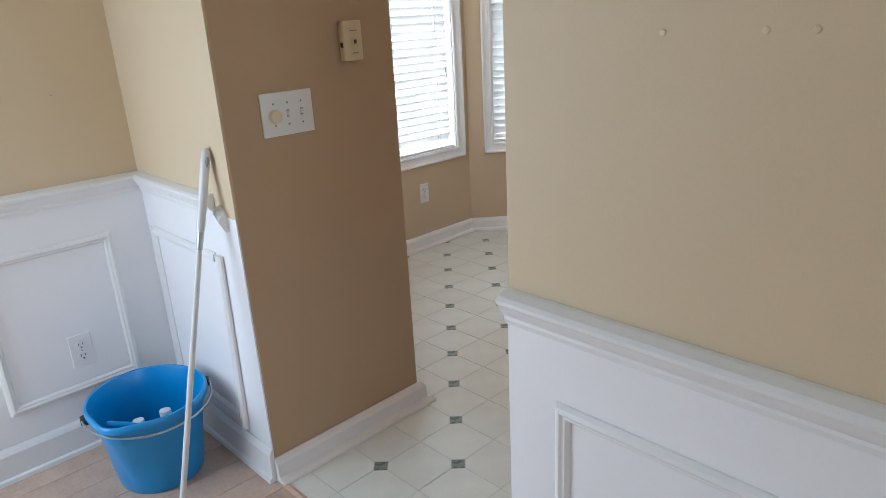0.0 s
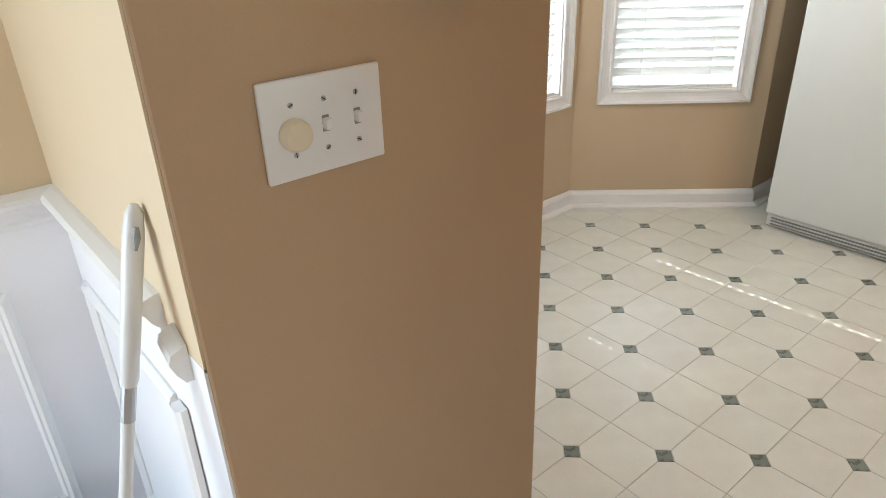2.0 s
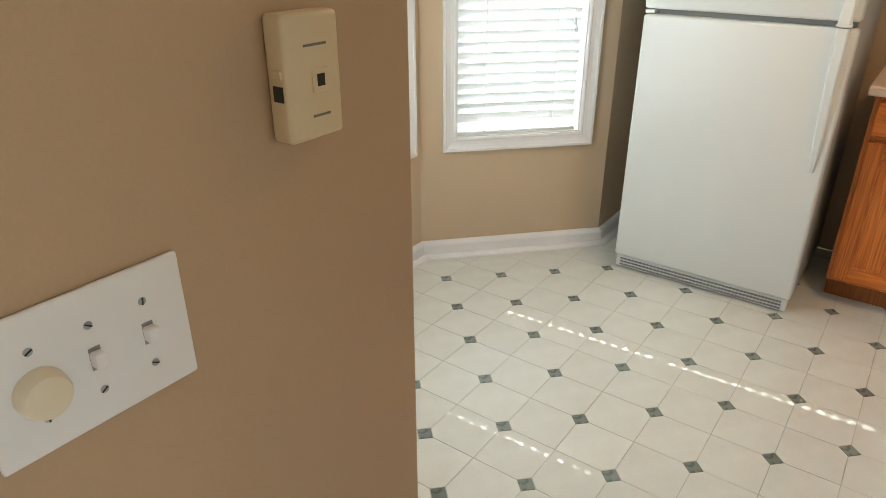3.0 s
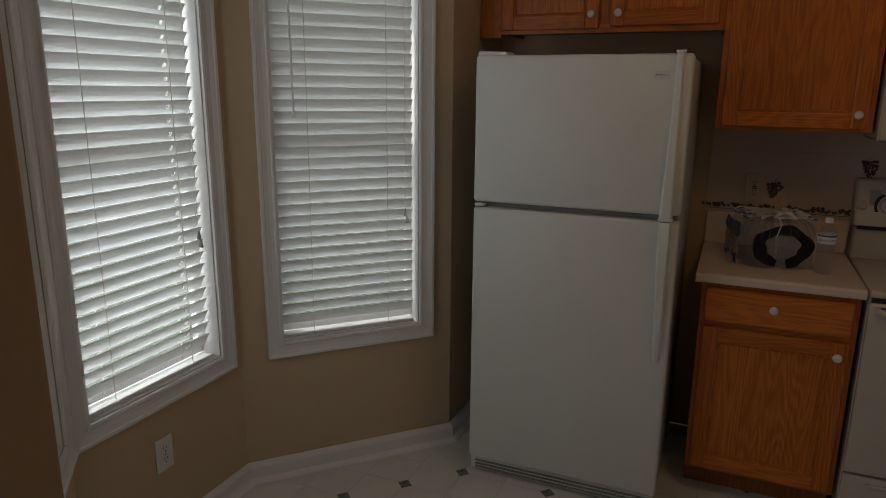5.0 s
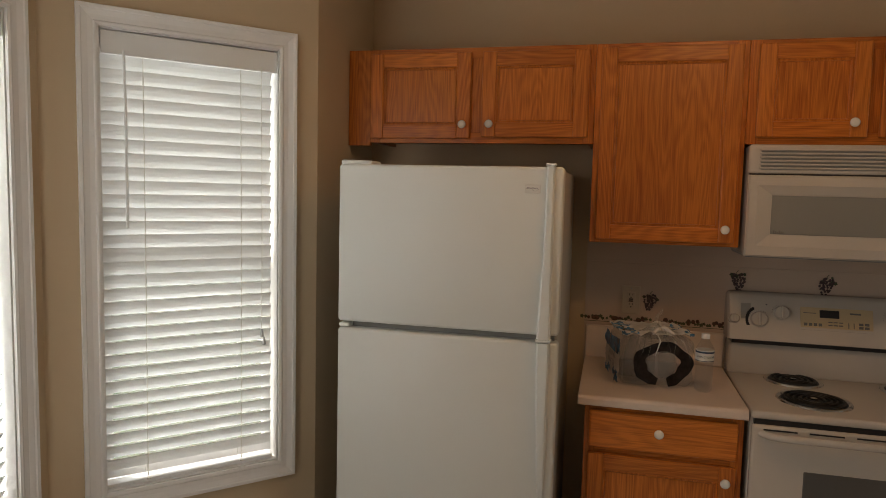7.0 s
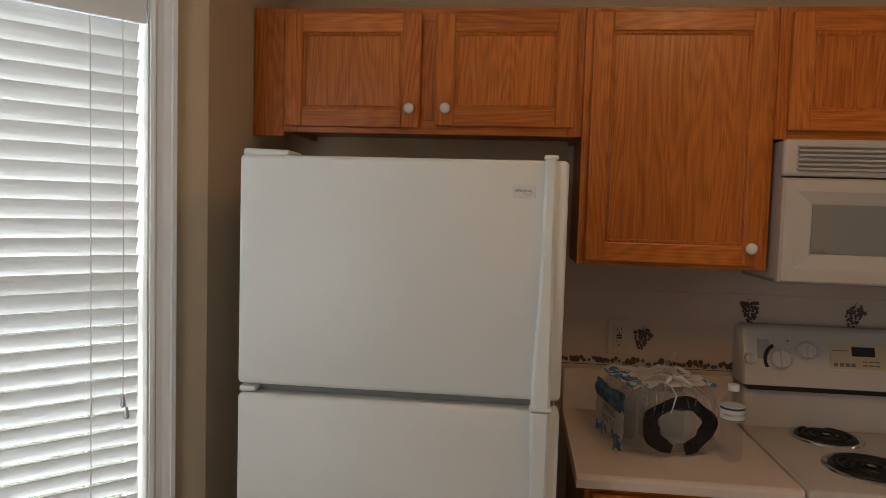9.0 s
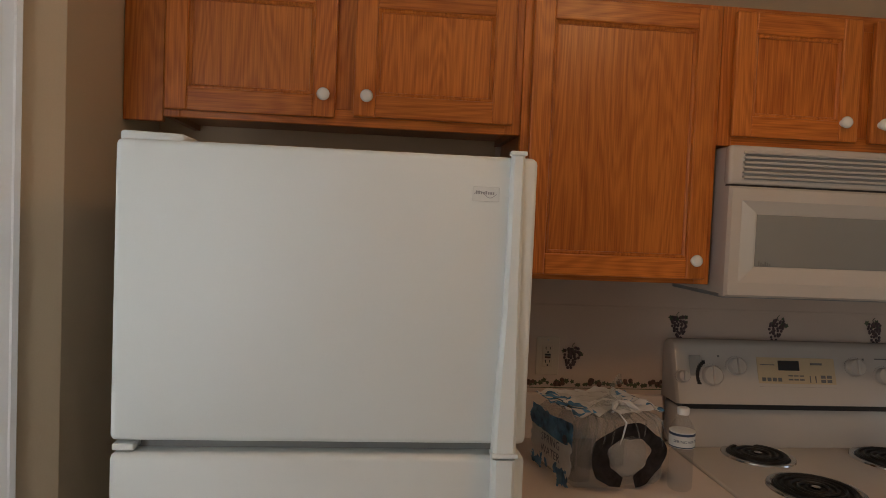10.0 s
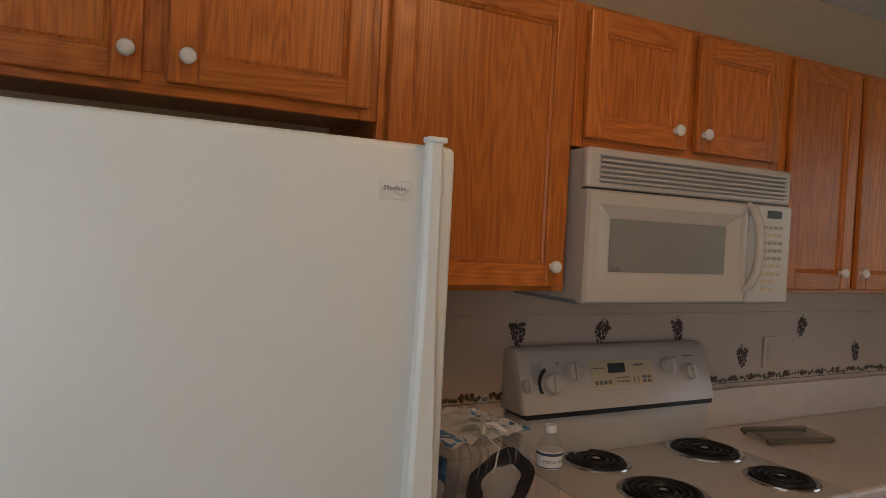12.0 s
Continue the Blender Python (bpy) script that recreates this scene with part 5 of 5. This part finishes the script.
    bmesh.ops.solidify(bm, geom=bm.faces[:], thickness=0.0006)
    part("end_print", bm, FILM_DARK, p, "dark printed ring on the end of the film", True)
    bm = lathe([(0.052, 0.0), (0.046, 0.010), (0.030, 0.016), (0.0, 0.018)], 26, axis='x', centre=(x0 - 0.006, -0.012, 0.088))
    for v in bm.verts:
        v.co.x += 0.006 * noise.noise(v.co * 45)
    part("film_window", bm, FILM, p, "clear bulging film in the opening", True)
    # gathered twist of film on top
    pts = [(-0.035, 0.0, h + 0.004), (-0.038, 0.002, h + 0.024), (-0.042, -0.002, h + 0.046), (-0.036, -0.010, h + 0.066), (-0.042, -0.020, h + 0.084), (-0.040, -0.028, h + 0.096)]
    bm = tube(pts, [0.058, 0.031, 0.013, 0.006, 0.009, 0.004], 14)
    for v in bm.verts:
        v.co += Vector((1, 0.6, 0.3)) * 0.010 * noise.noise(v.co * 50)
    part("film_twist", bm, FILM, p, "gathered twist of clear film", True)
    # creases of loose film hanging over the front and the far side
    for k in range(9):
        y = -0.105 + 0.026 * k + g.uniform(-0.006, 0.006)
        lean = g.uniform(-0.02, 0.02)
        pts = [(x0 + 0.03, y * 0.8, h + 0.010), (x0 - 0.008, y, h - 0.006), (x0 - 0.012, y + lean, h - 0.03 - g.uniform(0, 0.02)), (x0 - 0.010, y + 1.6 * lean, h - 0.05 - g.uniform(0, 0.03))]
        part("film_crease", tube(pts, [0.002, 0.0028, 0.002, 0.0007], 6), FILM_WHITE if k == 4 else FILM, p, "", True)
    for k in range(8):
        a = k * 0.8
        r0 = Vector((-0.036, -0.022, h + 0.022))
        e = r0 + Vector((math.cos(a) * g.uniform(0.05, 0.085), math.sin(a) * g.uniform(0.05, 0.085), -0.012))
        part("film_fold", tube([r0, (r0 + e) / 2 + Vector((0, 0, g.uniform(0.004, 0.012))), e], [0.007, 0.009, 0.003], 6), FILM_WHITE if k % 2 else FILM, p, "", True)
    # lettering on the side
    for words, z, size in (("SPRING", 0.088, 0.030), ("WATER", 0.058, 0.030)):
        me = text_mesh(words, size)
        for v in me.vertices:
            v.co = (0.005 - v.co.x, y1 + 0.0145, z + v.co.y)
        me.materials.append(NAVY)
        ob = new("lettering", me)
        ob.parent = side
    part("round_mark", lathe([(0.011, 0.0), (0.011, 0.001), (0.0, 0.0012)], 20, axis='y', centre=(x0 + 0.03, y1 + 0.019, 0.128)), NAVY, side, "navy round mark")
    for k in range(5):
        bm = lathe([(0.0, 0.0), (0.008, 0.0), (0.008, 0.001), (0.0, 0.0012)], 12, axis='y', centre=(0, 0, 0))
        bm.transform(Matrix.Translation((g.uniform(x0 + 0.03, x1 - 0.03), y1 + 0.0135, g.uniform(0.03, 0.055))) @ Matrix.Rotation(g.uniform(0, 3), 4, 'Y') @ Matrix.Diagonal((0.7, 1, 1.6, 1)))
        part("drop_print", bm, FILM_BLUE, side, "blue drop print")
    # bottles inside the film
    for k, (bx, by) in enumerate(((0.060, 0.070), (0.060, -0.005), (0.060, -0.080), (-0.015, 0.070))):
        part("pack_bottle", lathe([(0.0, 0.003), (0.029, 0.003), (0.031, 0.012), (0.031, 0.11), (0.024, 0.135), (0.013, 0.155), (0.013, 0.168), (0.0, 0.168)], 18, centre=(bx, by, 0)), BOTTLE, p, "", True)
    return p


water_pack()

tray = thing("glass_trivet", "small clear glass trivet with brown edges on the counter", "trivet", (4.462, 0.045, CT), -14)
part("plate", one_box(-0.070, 0.070, -0.125, 0.125, 0.016, 0.022, 0.002), clear("trivet_glass", (0.86, 0.86, 0.82), 0.05, 0.80, (0.4, 0.38, 0.35)), tray)
for x in (-0.064, 0.064):
    part("edge_bar", one_box(x - 0.008, x + 0.008, -0.130, 0.130, 0.004, 0.018, 0.003), material("brown_edge", (0.17, 0.13, 0.09), 0.4), tray, "brown edge bar")
for x, y in ((-0.06, -0.12), (-0.06, 0.12), (0.06, -0.12), (0.06, 0.12)):
    part("foot", lathe([(0.006, 0.0), (0.006, 0.005)], 10, centre=(x, y, 0)), BLACK, tray)

# ---- warm ceiling light added beyond the walk's view to light the cabinets ----
lamp = thing("added_ceiling_light", "round flush ceiling light with a frosted glass dome, added out of view", "ceiling light", (3.25, 1.15, CEIL - 0.001))
part("pan", lathe([(0.17, -0.0), (0.17, -0.02), (0.16, -0.025)], 32), WHITE_TRIM, lamp)
part("dome", lathe([(0.158, -0.024), (0.145, -0.055), (0.10, -0.085), (0.05, -0.098), (0.0, -0.102)], 32), glow("warm_lamp_glass", (1.0, 0.56, 0.25), 15.0), lamp, "glowing frosted dome", True)

# ---- floors ----
VX, VY = 0.1742, 0.1815        # spacing of the joints
GX, GY = 1.9245, 1.9115        # one green inset
vinyl = structure("floor", one_box(1.142, EAST, -2.2, 3.222, -0.05, -0.0015), JOINT, "cream sheet vinyl floor printed as tiles with small green insets", "floor")
dining_floor = structure("floor_dining", one_box(-2.60, 1.141, -2.3, DIN_N, -0.05, -0.012), material("dark_plank_gap", (0.16, 0.10, 0.07), 0.7), "reddish wood plank floor in the dining room", "floor")
tagged(part("threshold_strip", profile_bar([(0, -0.01), (0.03, -0.01), (0.026, 0.002), (0.015, 0.005), (0.004, 0.002)], (1.125, 0.95, 0), (1.125, PILLAR_Y - 0.03, 0), (1, 0, 0)), PLANK),
       "reddish wood threshold strip between the two floors", "threshold", kind="structure")


def tile_outline(flip):
    """A tile with two opposite corners cut off for the insets."""
    j, c = 0.0009, 0.031
    w, h = VX - j, VY - j
    p = [(j, j + c), (j + c, j), (w, j), (w, h - c), (w - c, h), (j, h)]
    return [(VX - x, y) for x, y in reversed(p)] if flip else p


def slab_mesh(name, outline, depth, mat):
    bm = bmesh.new()
    n = len(outline)
    c = Vector((sum(x for x, y in outline) / n, sum(y for x, y in outline) / n, 0))
    low = [bm.verts.new((x, y, -depth)) for x, y in outline]
    top = [bm.verts.new((x + (c.x - x) * 0.004, y + (c.y - y) * 0.004, 0)) for x, y in outline]
    bm.faces.new(top)
    for i in range(n):
        bm.faces.new((low[i], low[(i + 1) % n], top[(i + 1) % n], top[i]))
    bmesh.ops.recalc_face_normals(bm, faces=bm.faces)
    return mesh_of(name, bm, mat)


tile_a, tile_b = slab_mesh("tile", tile_outline(False), 0.0014, VINYL), slab_mesh("tile", tile_outline(True), 0.0014, VINYL)
inset_me = slab_mesh("inset", [(-0.0295, 0), (0, -0.0295), (0.0295, 0), (0, 0.0295)], 0.0014, VINYL_GREEN)
i0, i1 = math.ceil((1.145 - GX) / VX), math.floor((EAST - GX) / VX)
j0, j1 = math.ceil((-2.2 - GY) / VY), math.floor((3.2 - GY) / VY)
rest, rest_green = bmesh.new(), bmesh.new()


def add_outline(bm, outline, x, y, edge=1.144):
    """Adds a flat piece, cut off at the threshold."""
    pts = [(x + a, y + b) for a, b in outline]
    kept = []
    for p, q in zip(pts, pts[1:] + pts[:1]):
        if p[0] >= edge:
            kept.append(p)
        if (p[0] - edge) * (q[0] - edge) < 0:
            k = (edge - p[0]) / (q[0] - p[0])
            kept.append((edge, p[1] + k * (q[1] - p[1])))
    if len(kept) > 2:
        bm.faces.new([bm.verts.new((a, b, 0)) for a, b in kept])


for i in range(i0 - 1, i1):
    for j in range(j0, j1 + 1):
        x, y = GX + i * VX, GY + j * VY
        even = (i + j) % 2 == 0
        near = 1.15 < x < 3.9 and 1.30 < y < 3.15
        if x < 1.0 or (y > BAY_B.y - 0.05 and (x - BAY_A.x) * 0.685 + (y + VY - BAY_A.y) * 0.728 > 0.08):
            continue
        if near:
            ob = new("tile", tile_a if even else tile_b)
            ob.parent = vinyl
            ob.location = (x, y, 0)
            if even:
                ob = new("inset", inset_me)
                ob.parent = vinyl
                ob.location = (x, y, 0)
        else:
            add_outline(rest, tile_outline(not even), x, y)
            if even and x > 1.16:
                add_outline(rest_green, [(-0.0295, 0), (0, -0.0295), (0.0295, 0), (0, 0.0295)], x, y)
ob = part("far_tile", rest, VINYL, vinyl)
tagged(ob, kind="stuff")
ob = part("far_inset", rest_green, VINYL_GREEN, vinyl)
tagged(ob, kind="stuff")

plank_me = mesh_of("plank", one_box(0, 1.196, 0, 0.1185, -0.012, 0, 0.0012, segments=1), PLANK)
rnd = random.Random(5)
for r in range(40):
    y = DIN_N - 0.12 - r * 0.12
    x = -2.6 - rnd.uniform(0, 0.9)
    while x < 1.141:
        a, b = max(x, -2.6), min(x + 1.2, 1.141)
        if b - a > 0.03:
            ob = new("plank", plank_me)
            ob.parent = dining_floor
            ob.location = (a, y, 0)
            ob.scale = ((b - a - 0.002) / 1.196, 1, 1)
        x += 1.2
